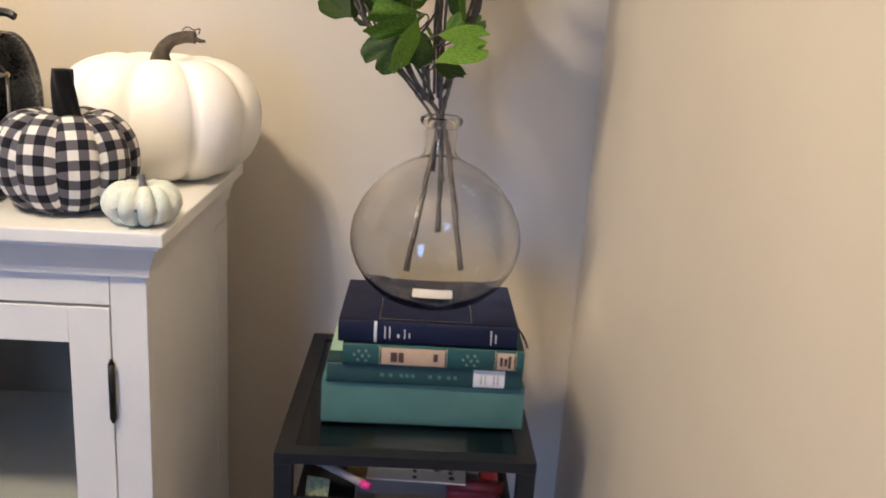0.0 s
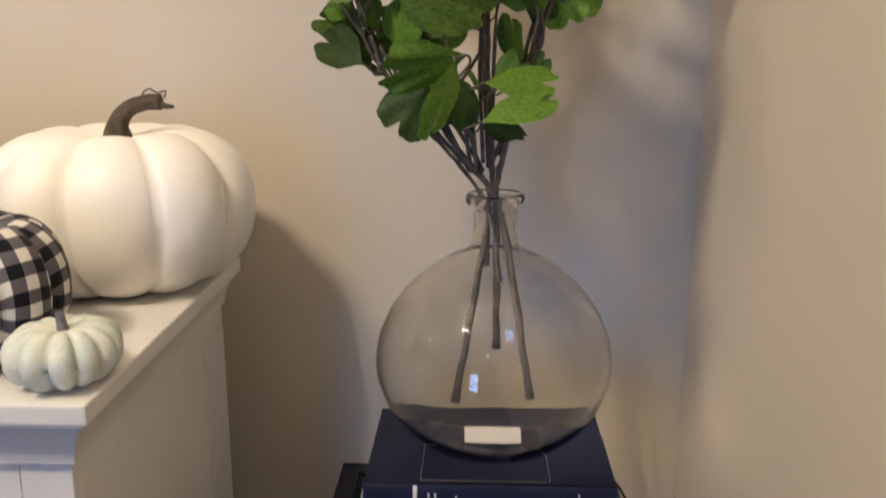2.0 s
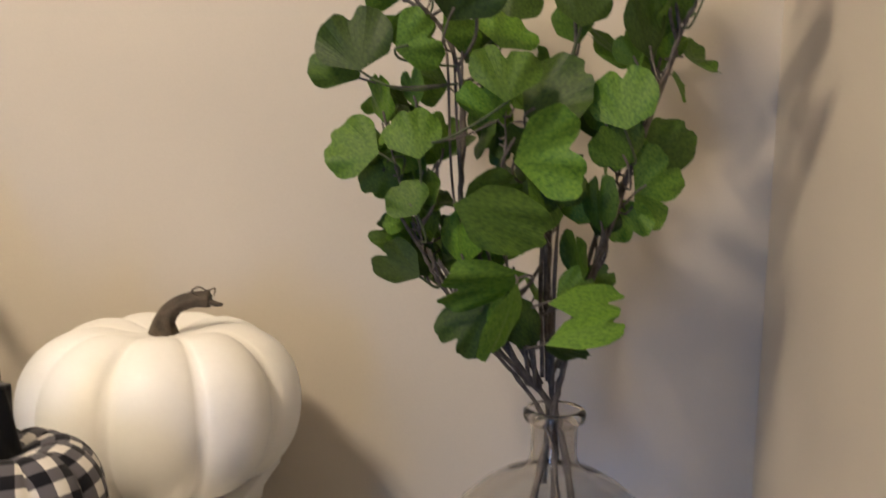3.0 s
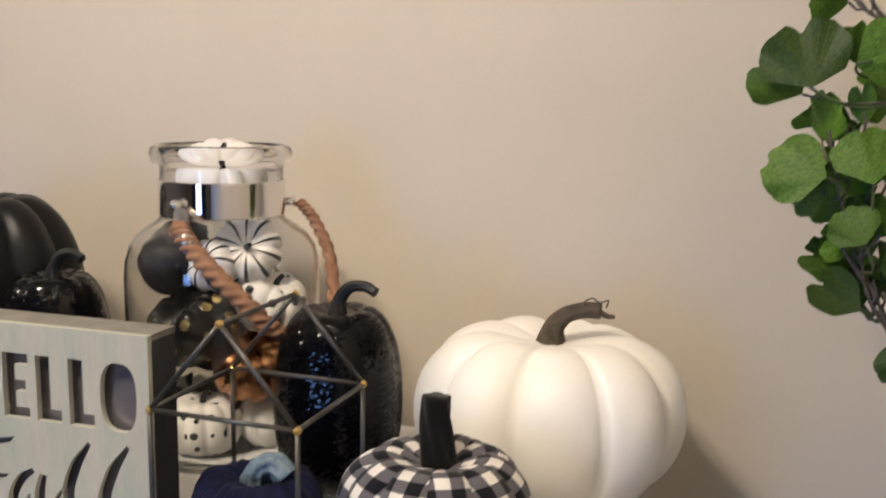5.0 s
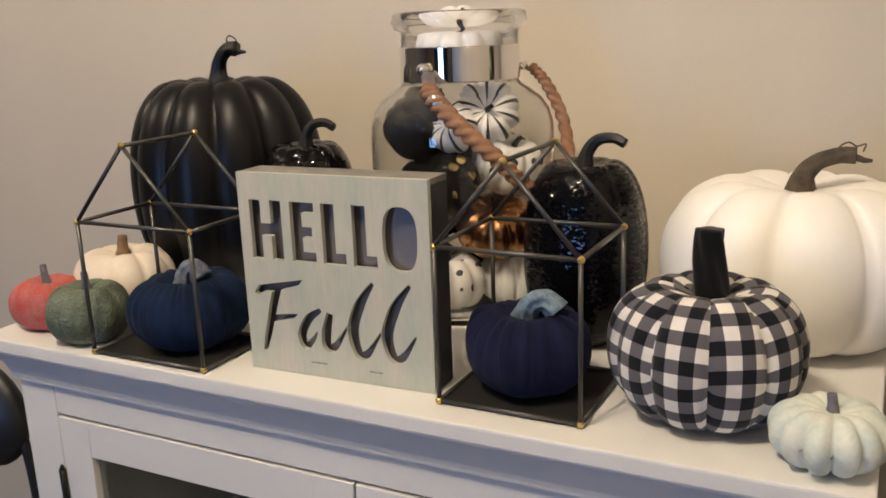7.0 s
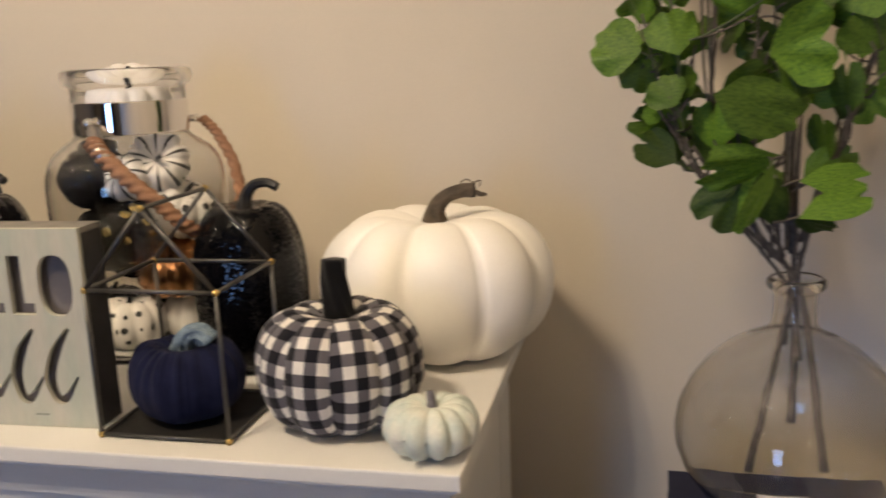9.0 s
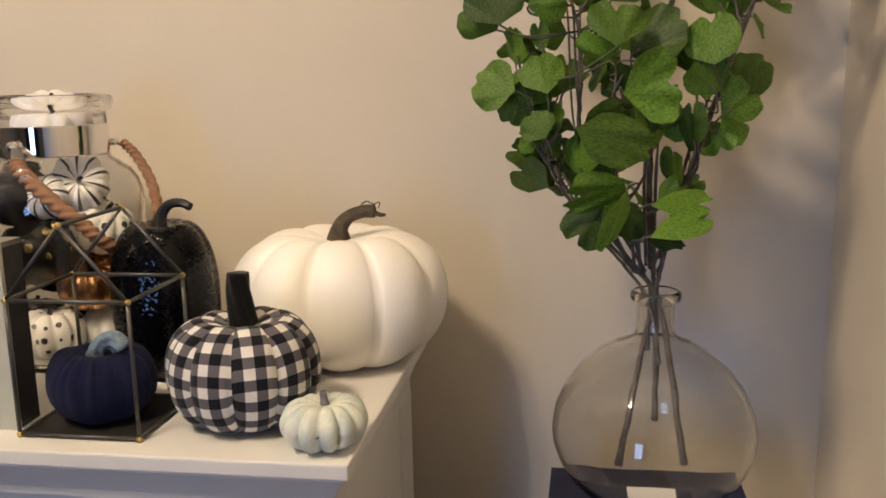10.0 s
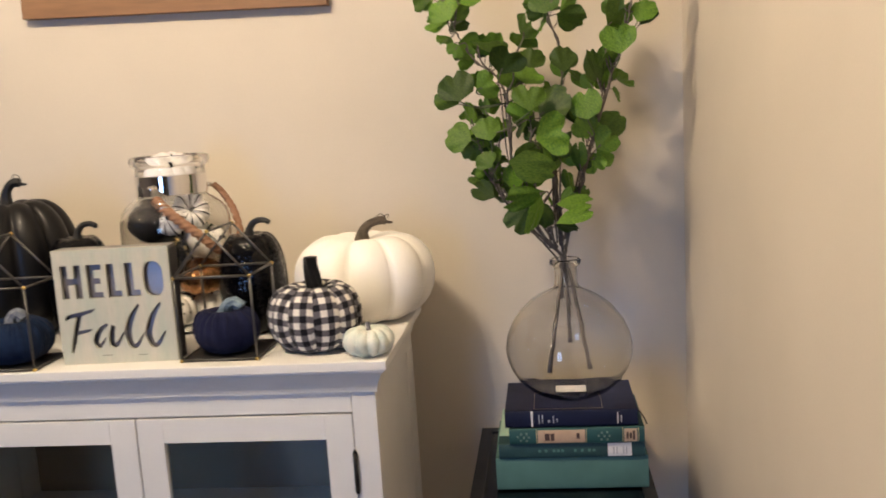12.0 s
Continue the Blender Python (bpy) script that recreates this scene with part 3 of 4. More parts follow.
part("drawer_tray", box((TX0 + W + 0.001, TY0 + 0.012, 0.455), (TX1 - W - 0.001, TY1 - 0.03, 0.461)), M_TABLE, tab, smooth=False)
part("tray_lip", box((TX0 + W + 0.001, TY0 + 0.006, 0.455), (TX1 - W - 0.001, TY0 + 0.011, 0.476)), M_TABLE, tab, smooth=False)
part("tray_back", box((TX0 + W + 0.001, TY1 - 0.03, 0.455), (TX1 - W - 0.001, TY1 - 0.026, 0.518)), M_TABLE, tab, smooth=False)
part("lower_shelf", box((TX0 + W * 0.5, TY0 + W * 0.5, 0.15), (TX1 - W * 0.5, TY1 - W * 0.5, 0.165)), M_TABLE, tab, smooth=False)

# ---- books ----
def book(name, x0, x1, y0, depth, z0, z1, cover, label, turn=0.0, block=M_PAGES):
    """A hardback that lies flat with its rounded spine towards -y."""
    cx = (x0 + x1) / 2
    th = thing(name, pose(cx, y0, z0, 0, 0, turn), label, "book", "stacked books")
    w, h, t = (x1 - x0) / 2, z1 - z0, 0.0028
    for z in (0.0, h - t):
        part("cover", box((-w, 0.004, z), (w, depth, z + t), 0.0009), cover, th, smooth=False)
    bm = bmesh.new()
    rows = []
    for i in range(9):
        a = math.pi * (i / 8 - 0.5)
        rows.append((-0.0035 * math.cos(a) + 0.0035, h / 2 + h / 2 * math.sin(a)))
    rows += [(0.008, h), (0.008, 0.0)]
    left = [bm.verts.new((-w, y, z)) for y, z in rows]
    right = [bm.verts.new((w, y, z)) for y, z in rows]
    for i in range(len(rows)):
        j = (i + 1) % len(rows)
        bm.faces.new((left[i], left[j], right[j], right[i]))
    bm.faces.new(left[::-1])
    bm.faces.new(right)
    part("spine", bm, cover, th, smooth=False)
    part("page_block", box((-w + 0.004, 0.007, t), (w - 0.004, depth - 0.004, h - t)), block, th, smooth=False)
    return th, w, h


def spine_patch(th, h, x0, x1, z0, z1, material, name, label="", lift=0.0006):
    """A foil or paper patch on a spine; fractions z0, z1 of the height."""
    bm = bmesh.new()
    k = 6
    a, b = [], []
    for i in range(k + 1):
        f = z0 + (z1 - z0) * i / k
        y = 0.0035 - 0.0035 * math.sqrt(max(0.0, 1 - (2 * f - 1) ** 2)) - lift
        a.append(bm.verts.new((x0, y, f * h)))
        b.append(bm.verts.new((x1, y, f * h)))
    for i in range(k):
        bm.faces.new((a[i], b[i], b[i + 1], a[i + 1]))
    return part(name, bm, material, th, label, smooth=False)


b4, w, h = book("large_book", -0.146, 0.141, 1.122, 0.215, TZ, 0.608, M_BOOKSEA, "thick sea-green cloth book at the bottom of the stack", turn=0.3)
b3, w, h = book("thin_book", -0.139, 0.135, 1.116, 0.205, 0.6082, 0.638, M_BOOKDARK, "dark green cloth book with a white shelf label", turn=0.0)
part("cover_paper", box((-w + 0.0004, 0.045, h + 0.0001), (w - 0.0004, 0.204, h + 0.0008)), M_MINT, b3, "mint green cover paper", smooth=False)
spine_patch(b3, h, 0.068, 0.112, 0.08, 0.94, M_LABEL, "shelf_label", "white paper label")
for x, dx in ((0.078, 0.002), (0.084, 0.0014), (0.096, 0.002), (0.1015, 0.002)):
    spine_patch(b3, h, x, x + dx, 0.25, 0.72, M_GREYINK, "label_mark", lift=0.0012)
for x in (-0.062, -0.05, -0.035, -0.027, -0.019, 0.005, 0.018, 0.031, 0.04):
    spine_patch(b3, h, x, x + 0.005, 0.42, 0.6, M_BOOKSEA, "title_mark")
b2, w, h = book("teal_book", -0.117, 0.134, 1.108, 0.195, 0.6392, 0.670, M_BOOKTEAL, "teal cloth book with tan spine labels", turn=-0.4)
for x0, x1 in ((-0.072, 0.016), (0.088, 0.112)):
    spine_patch(b2, h, x0, x1, 0.08, 0.90, M_TAN, "spine_label", "tan paper label")
    for e in (x0 - 0.003, x1 + 0.0018):
        spine_patch(b2, h, e, e + 0.0012, 0.04, 0.96, M_GOLD, "gilt_band")
for x, dx in ((-0.059, 0.009), (-0.048, 0.007), (0.0, 0.006)):
    spine_patch(b2, h, x, x + dx, 0.24 if dx > 0.0065 else 0.34, 0.70, M_INK, "title_bar", lift=0.0012)
for x, a, b in ((0.092, 0.28, 0.7), (0.098, 0.3, 0.66), (0.1035, 0.2, 0.78)):
    spine_patch(b2, h, x, x + 0.004, a, b, M_INK, "title_bar", lift=0.0012)
for cx in (-0.100, 0.050):
    for dx, f in ((-0.009, 0.5), (-0.004, 0.26), (-0.003, 0.68), (0.002, 0.46), (0.007, 0.24), (0.007, 0.70), (0.011, 0.48)):
        spine_patch(b2, h, cx + dx - 0.0018, cx + dx + 0.0018, f - 0.07, f + 0.07, M_STAMP, "flower_stamp")
b1, w, h = book("navy_book", -0.124, 0.123, 1.112, 0.185, 0.6712, 0.703, M_BOOKBLUE, "navy blue book with silver lettering and a ribbon", turn=-0.3)
spine_patch(b1, h, -0.0745, -0.0705, 0.02, 0.99, M_SILVER, "silver_band")
for x, a, b in ((-0.060, 0.22, 0.78), (-0.0535, 0.26, 0.78), (-0.0425, 0.30, 0.46), (-0.041, 0.30, 0.46), (-0.033, 0.26, 0.70), (-0.0265, 0.30, 0.54), (0.086, 0.14, 0.82), (0.0925, 0.22, 0.66)):
    spine_patch(b1, h, x, x + 0.0016, a, b, M_SILVER, "title_mark")
bm = box((-0.068, 0.012, h + 0.0001), (0.06, 0.0125, h + 0.0005))
for lo, hi in (((-0.068, 0.0125), (-0.0675, 0.13)), ((0.0595, 0.0125), (0.06, 0.13)), ((-0.068, 0.13), (0.06, 0.1305))):
    box((*lo, h + 0.0001), (*hi, h + 0.0005), bm=bm)
part("gilt_frame", bm, M_GOLD, b1, smooth=False)
part("ribbon", tube(smooth_path([(w - 0.003, 0.06, 0.016), (w + 0.006, 0.052, 0.012), (w + 0.016, 0.045, -0.002), (w + 0.020, 0.04, -0.012)]), [0.0014] * 24 + [0.002], 6), M_RIBBON, b1, "dark ribbon marker")

# ---- vase and branches ----
VX, VY, VZ = 0.004, 1.212, 0.7035
vase = thing("glass_vase", pose(VX, VY, VZ), "round smoky glass vase with a narrow neck", "vase")
outer = [(0.004, 0.000), (0.040, 0.000), (0.058, 0.004), (0.080, 0.015), (0.100, 0.034), (0.115, 0.058), (0.1225, 0.082), (0.1235, 0.100), (0.119, 0.125), (0.107, 0.151), (0.089, 0.175), (0.067, 0.194), (0.047, 0.2055), (0.033, 0.2115), (0.0255, 0.2165), (0.0225, 0.224), (0.0220, 0.240), (0.0225, 0.254), (0.0250, 0.258), (0.0290, 0.260), (0.0305, 0.2645), (0.0295, 0.2695), (0.0265, 0.2715)]
inner = [(0.0235, 0.2710), (0.0200, 0.266), (0.0190, 0.240), (0.0205, 0.218), (0.0310, 0.2085), (0.0458, 0.2020), (0.0655, 0.1905), (0.0870, 0.1725), (0.1047, 0.1490), (0.1165, 0.124), (0.1210, 0.100), (0.1200, 0.082), (0.1127, 0.059), (0.0980, 0.0365), (0.0780, 0.019), (0.0560, 0.0075), (0.030, 0.0045), (0.004, 0.0040)]
bm = lathe(outer + inner, 72)
for i, v in enumerate(bm.verts):           # hand-blown: the inner wall is slightly uneven, most of all near the base
    if i >= 72 * len(outer) and v.co.z < 0.20:
        low = 1.0 - min(1.0, v.co.z / 0.09)
        n = noise.noise(v.co * 30.0) + 0.6 * noise.noise(v.co * 75.0)
        v.co.x *= 1 + (0.003 + 0.016 * low) * n
        v.co.y *= 1 + (0.003 + 0.016 * low) * n
        v.co.z += 0.0022 * low * n
body = part("vase_body", bm, M_VASE, vase)
body.visible_shadow = False
part("base_sticker", box((-0.03, -0.028, 0.0085), (0.03, 0.016, 0.0089)), M_LABEL, vase, "white paper sticker", smooth=False)

LEAVES = []
for v in range(7):
    rng = random.Random(40 + v)
    bm = bmesh.new()
    layer = bm.loops.layers.uv.new("leaf")
    na, nr = 56, 9
    spread = radians(rng.uniform(54, 74))
    notch, cup, fold = rng.uniform(0.08, 0.30), rng.uniform(-0.45, 0.45), rng.uniform(-0.15, 0.20)
    grid = []
    for i in range(na + 1):
        f = 2 * i / na - 1
        a = f * spread
        rim = 1 - notch * math.exp(-(f / 0.11) ** 2) - 0.34 * max(0.0, (abs(f) - 0.58) / 0.42) ** 2.0 + 0.04 * math.sin(5 * f + v) + 0.012 * math.sin(19 * f + 2 * v) + 0.005 * math.sin(47 * f + v)
        row = []
        for j in range(1, nr + 1):
            r = rim * j / nr
            x, y = r * math.sin(a), r * math.cos(a)
            z = cup * (r * r - 0.2 * r) - fold * (math.sqrt(x * x + 0.008) - 0.09) + 0.07 * r * r * math.sin(6 * f + 1.7 * v) + 0.075 * r ** 3 * math.sin(11 * f + 3 * v) + 0.004 * r * math.cos(44 * f)
            row.append((bm.verts.new((x, y, z)), (f, j / nr)))
        grid.append(row)
    half = max(abs(q[0].co.x) for row in grid for q in row)
    root = bm.verts.new((0, 0, 0))
    for i in range(na):
        quads = [((root, (0, 0)), grid[i + 1][0], grid[i][0])]
        quads += [(grid[i][j], grid[i + 1][j], grid[i + 1][j + 1], grid[i][j + 1]) for j in range(nr - 1)]
        for q in quads:
            for lp, (_, at) in zip(bm.faces.new([c[0] for c in q]).loops, q):
                lp[layer].uv = at
    for vert in bm.verts:
        vert.co.x *= 0.5 / half
        vert.co.y *= 0.62
        vert.co.z *= 0.55
    me = bpy.data.meshes.new("leaf")
    bm.normal_update()
    bm.to_mesh(me)
    bm.free()
    me.materials.append(M_LEAF)
    me.shade_smooth()
    LEAVES.append(me)

MOUTH = Vector((VX, VY, 0.975))
# stems in cm from the vase's mouth; leaves as (foot across, foot up, tip across, tip up, width, depth) in cm, and 1 where the upper face shows
TOP_LEFT_STEM = [(4.0, 1, -22.5), (2.0, 0.5, -10), (0.2, 0, -1), (-2.9, 0, 3.2), (-6.1, 0, 7.7), (-8.6, -1, 12.9), (-9.3, -1, 18.9), (-9.1, -1, 25.3), (-9.5, -2, 31.1), (-11.3, -2, 35.4), (-14.6, -2, 38), (-17.2, -2, 41.7), (-19, -2, 45.9), (-20.2, -2, 50), (-20.6, -1, 54)]
TOP_LEFT_LEAVES = [(-19.1, 46, -21.7, 49.9, 5.2, -3, 1), (-19, 46, -16.4, 49.9, 3.8, -1, 1), (-17.7, 41.4, -19.4, 39.5, 3.1, -4, 0), (-17.8, 42, -15, 40.9, 4.8, -2, 0), (-12.1, 39.5, -11.7, 43.6, 6.3, -2, 1), (-10.4, 35.5, -8.1, 40.4, 6.4, -5, 0), (-6, 42.2, -5.6, 45.5, 5.8, 2, 0), (-5.3, 36.2, -4, 40.5, 4.9, 2, 1), (-5.9, 33.5, -4.9, 37.1, 5.7, -1, 1), (-18, 31.1, -19.2, 36.6, 6.3, -5, 1), (-14.9, 32.9, -11.2, 34.1, 5.1, -6, 1)]
LOW_LEFT_STEM = [(0.5, -0.8, -9), (-0.6, -0.8, -2), (-3.1, 0, 2.1), (-6.7, -1, 6.3), (-10.2, -2, 10.9), (-12.2, -3, 14.3), (-13.2, -3, 18.2), (-14.9, -3, 22), (-15.8, -3, 26.2)]
LOW_LEFT_LEAVES = [(-5.3, 28.4, -5.3, 33.5, 5.9, -7, 1), (-16, 26.6, -17.1, 30.8, 3.8, -3, 0), (-13.4, 28, -14.1, 31.6, 1.9, -2, 0), (-16.3, 24, -21.2, 25.1, 5.3, -5, 1), (-12.8, 23.5, -13.9, 28.1, 4.6, -5, 1), (-11.2, 23.3, -10.3, 27.5, 4.2, -1, 0), (-15.7, 23.4, -17.4, 20.2, 3.6, -3, 1), (-13.5, 19.4, -11.5, 23.3, 5.9, -2, 0), (-13.1, 15.6, -17.1, 17.7, 4.8, -1, 0), (-12.7, 12.9, -16.6, 15.2, 3.6, -4, 1), (-12.9, 18.6, -14.9, 21.3, 3.8, -5, 1), (-8.8, 13.8, -9.8, 18.8, 4.9, -3, 0)]
MIDDLE_STEM = [(0.3, 1.5, -17), (0.2, 1, -8), (0.0, 0.6, -1), (-0.5, 0, 3.1), (-0.7, 0, 8.6), (-0.9, 0, 14), (-0.8, 0, 20.5), (0, 0, 27.9), (0.9, 0, 34.1), (0.3, 0, 40.9), (-0.9, 0, 45.1), (-1.6, 1, 50), (-1.2, 1, 55)]
MIDDLE_LEAVES = [(-1.6, 46.2, -1.9, 50.6, 5.4, 0, 1), (0.4, 45.8, 5.5, 43.9, 5.3, -2, 0), (1.2, 35.3, 1.6, 40.1, 4.8, -2, 1), (-5.4, 26.6, -8.3, 28.9, 4.5, 1, 0), (-3.6, 27.4, 1.5, 31.9, 6.7, -3, 0), (-4.7, 26.9, -4.8, 23.5, 4.2, 0, 0), (-4.5, 23.4, 1.3, 25.1, 7.4, -6, 0), (-0.8, 19.1, 0.6, 23.2, 4.4, -2, 0), (-2.4, 18.3, -2.8, 21.7, 3.9, -4, 0), (-9.6, 19.8, -1.1, 17.1, 5.2, -7, 0)]
LOWEST_STEM = [(-0.9, 0.8, -8), (-0.6, 0.6, -1), (-1.4, 0, 2), (-2.7, -1, 6.6), (-4, -2, 10.6), (-4.9, -2, 14.4), (-5.2, -3, 21.9), (-5.3, -4, 28.2)]
LOWEST_LEAVES = [(-2.9, 13.7, -10.7, 11.6, 4.7, -7, 0), (-6.4, 11, -10, 6.6, 4.8, -5, 1), (-4, 13.3, -5.9, 5.8, 3.7, -8, 0), (-1.3, 11.2, 5.7, 11.4, 3.5, -6, 0), (-1.5, 7.9, 5.2, 10.6, 3.3, -8, 0), (1.5, 12.3, 1.5, 17.5, 3.4, -3, 0), (-7.4, 14.3, -4, 17.4, 4.3, 1, 0)]
RIGHT_STEM = [(-4.0, 1, -23), (-1.9, 0.3, -10), (-0.2, -0.3, -1), (0.5, 0, 3), (1.9, 0, 8.4), (3.9, 0, 15.9), (6.3, 0, 23.2), (8.6, 0, 29.9), (10.3, 0, 35), (11.9, 0, 38.5), (13.1, 0, 42.5), (14.2, 0, 48), (14.8, 1, 53)]
RIGHT_LEAVES = [(9.7, 43, 14.1, 47.3, 6.3, 0, 0), (15.2, 43.5, 17.6, 47.8, 4.3, 1, 1), (11.6, 37.7, 11, 43, 5.9, -3, 1), (7.6, 32.6, 6.3, 39, 3.9, -2, 0), (8.4, 34.4, 9.8, 39.3, 3.7, 0, 0), (6.6, 31.9, 5.1, 35, 2.7, -1, 0), (5.2, 26.3, 4.8, 31.9, 5.5, -4, 1), (4.3, 25.9, 2.3, 30, 3.5, -1, 0), (5.7, 23.1, 3.7, 27.3, 4.7, -3, 0), (7.6, 23.1, 12, 27.1, 4.8, 1, 1), (6.7, 20.7, 10.2, 23.4, 5.2, -1, 0), (5.6, 20, 7.4, 16.1, 4, 1, 1), (3.6, 17, 2.8, 22.3, 3.3, -3, 0)]


def set_leaf(th, rng, base, tip, width, bright):
    """A fan leaf from its foot towards its tip; it leans out of the plane as far as its true length asks."""
    d = tip - base
    true = max(0.66 * width, d.length * 1.02)
    out = math.sqrt(max(0.0, true * true - d.length_squared))
    best = []
    for sign in (-1, 1):
        axis = Vector((d.x, sign * out, d.z)).normalized()
        side = axis.cross(Vector((0.0, -1.0, 0.0))).normalized()
        for flip in (-1, 1):
            face = (side * flip).cross(axis)
            if face.y < 0:
                lit = face.dot(Vector((-0.5, -0.55, 0.67)))
                best.append((lit, axis, side * flip, face))
    best.sort(key=lambda q: q[0])
    _, axis, side, face = best[-1] if bright else best[0]
    roll = Matrix.Rotation(rng.uniform(-0.35, 0.35) if bright else rng.uniform(-1.0, 1.0), 3, axis)
    side, face = roll @ side, roll @ face
    leaf = new("leaf", LEAVES[rng.randrange(len(LEAVES))])
    leaf.parent = th
    base = base - Vector((0, axis.y * true * 0.45, 0))
    leaf.matrix_basis = Matrix.Translation(base) @ Matrix((side, axis, face)).transposed().to_4x4() @ Matrix.Diagonal((width, true / 0.62, width, 1))


def branch(stem, leaves, seed, thick):
    rng = random.Random(seed)
    th = thing("ginkgo_branch", pose(*MOUTH), "artificial ginkgo branch with green fan leaves in a vase", "branch", "branches in the vase")
    path = [p * 0.01 for p in smooth_path(stem, 7)]
    jit = [p + Vector((rng.uniform(-1, 1), rng.uniform(-1, 1), 0)) * 0.0008 for p in path]
    part("stem", tube(jit, [thick - 0.76 * thick * math.sqrt(i / len(jit)) + (0.0007 if i % 5 == 0 else 0) for i in range(len(jit))], 8), M_TWIG, th)
    up = [p for p in path if p.z > 0.015]
    for k, (bx, bz, tx, tz, width, depth, bright) in enumerate(leaves):
        base, tip = Vector((bx, depth, bz)) * 0.01, Vector((tx, depth, tz)) * 0.01
        node = min(up, key=lambda p: (p.x - base.x) ** 2 + (p.y - base.y) ** 2 + 1.1 * (p.z - base.z + 0.025) ** 2)
        d = (tip - base).normalized()
        mid = node.lerp(base, 0.55) - d * 0.012 + Vector((rng.uniform(-0.006, 0.006), rng.uniform(-0.008, 0.004), 0.0))
        part("leaf_stalk", tube(smooth_path([node, mid, base, base + d * 0.012], 5), 0.0012, 6), M_PETIOLE if bright else M_TWIG, th)
        set_leaf(th, rng, base, tip, width * 0.0116, bright)
        # a second leaf on the same spur, half behind the first and turned away
        turn = Matrix.Rotation(rng.choice((-1, 1)) * rng.uniform(0.35, 0.9), 3, "Y")
        foot = base + Vector((rng.uniform(-0.010, 0.010), rng.uniform(0.012, 0.035), rng.uniform(-0.014, 0.004)))
        part("leaf_stalk", tube(smooth_path([node, node.lerp(foot, 0.6) + Vector((0, 0, -0.006)), foot], 5), 0.0011, 6), M_TWIG, th)
        set_leaf(th, rng, foot, foot + turn @ (tip - base) * rng.uniform(0.55, 0.9), width * 0.0106, False)
    # small half-hidden leaves close to the stem, behind the large ones
    for k in range(len(leaves) * 3 // 2):
        p = up[rng.randrange(len(up) // 3, len(up))]
        d = Vector((rng.uniform(-1, 1), 0.0, rng.uniform(-0.3, 1.0))).normalized()
        base = p + Vector((0, rng.uniform(0.012, 0.060), 0)) + d * rng.uniform(0.006, 0.022)
        part("leaf_stalk", tube([p, (p + base) / 2 + Vector((0, 0, -0.003)), base], 0.0011, 6), M_TWIG, th)
        w = rng.uniform(0.036, 0.056)
        set_leaf(th, rng, base, base + d * w * rng.uniform(0.35, 0.6), w, k % 3 == 0)
    # the branch's tip carries a loose tuft
    for k in range(6 if path[-1].z > 0.5 else 0):
        p = up[-1 - rng.randrange(12)]
        d = Vector((rng.uniform(-1, 1), rng.uniform(-0.4, 0.4), rng.uniform(-0.1, 1.0))).normalized()
        base = p + d * rng.uniform(0.010, 0.030)
        part("leaf_stalk", tube([p, (p + base) / 2 + Vector((0, 0, -0.003)), base], 0.0011, 6), M_TWIG, th)
        set_leaf(th, rng, base, base + d * 0.04, rng.uniform(0.050, 0.066), k % 2 == 0)
    # wiry side shoots that run beside the main stem
    for k in range(3):
        i, n = rng.randrange(1, 4), len(up)
        run = [up[min(n - 1, i + q * (n // 4))] + Vector((rng.uniform(-0.010, 0.010), rng.uniform(-0.010, 0.010), 0)) for q in range(3)]
        part("side_shoot", tube(smooth_path(run, 8), [0.0021] * 9 + [0.0013] * 8, 7), M_TWIG, th)
    for k in range(5):
        p = up[rng.randrange(len(up) // 5, len(up) - 3)]
        q = p + Vector((rng.uniform(-0.028, 0.028), rng.uniform(-0.02, 0.01), rng.uniform(0.025, 0.07)))
        part("twig", tube(smooth_path([p, (p + q) / 2 + Vector((rng.uniform(-0.010, 0.010), 0, -0.004)), q], 6), [0.0017] * 12 + [0.0009], 6), M_TWIG, th)
    return th


branch(TOP_LEFT_STEM, TOP_LEFT_LEAVES, 3, 0.0046)
branch(LOW_LEFT_STEM, LOW_LEFT_LEAVES, 4, 0.0030)
branch(MIDDLE_STEM, MIDDLE_LEAVES, 5, 0.0042)
branch(LOWEST_STEM, LOWEST_LEAVES, 7, 0.0030)
branch(RIGHT_STEM, RIGHT_LEAVES, 9, 0.0046)


# ---- pumpkins on the cabinet ----
def stem_tube(path, radii, sides=12, ridge=0.16, strands=5):
    pts = smooth_path(path, 8)
    n = len(pts)
    rr = []
    for i in range(n):
        f = i / (n - 1) * (len(radii) - 1)
        k = min(int(f), len(radii) - 2)
        rr.append(radii[k] + (radii[k + 1] - radii[k]) * (f - k))
    return tube(pts, rr, sides * 2, twist=(strands, ridge, 0.25))


def pumpkin(name, x, y, z, r, h, ribs, skin, label, stem, radii, stem_mat, stem_label="", turn=0.0, category="pumpkin", group="", tilt=0.0, **shape):
    th = thing(name, pose(x, y, z, tilt, 0, turn), label, category, group)
    bm, top = gourd(r, h, ribs, **shape)
    part("skin", bm, skin, th)
    un = Matrix.Rotation(-radians(turn), 3, "Z")
    base = [un @ Vector((px, py, pz + top)) for px, py, pz in stem]
    part("stem", stem_tube(base, radii), stem_mat, th, stem_label)
    return th, top, un


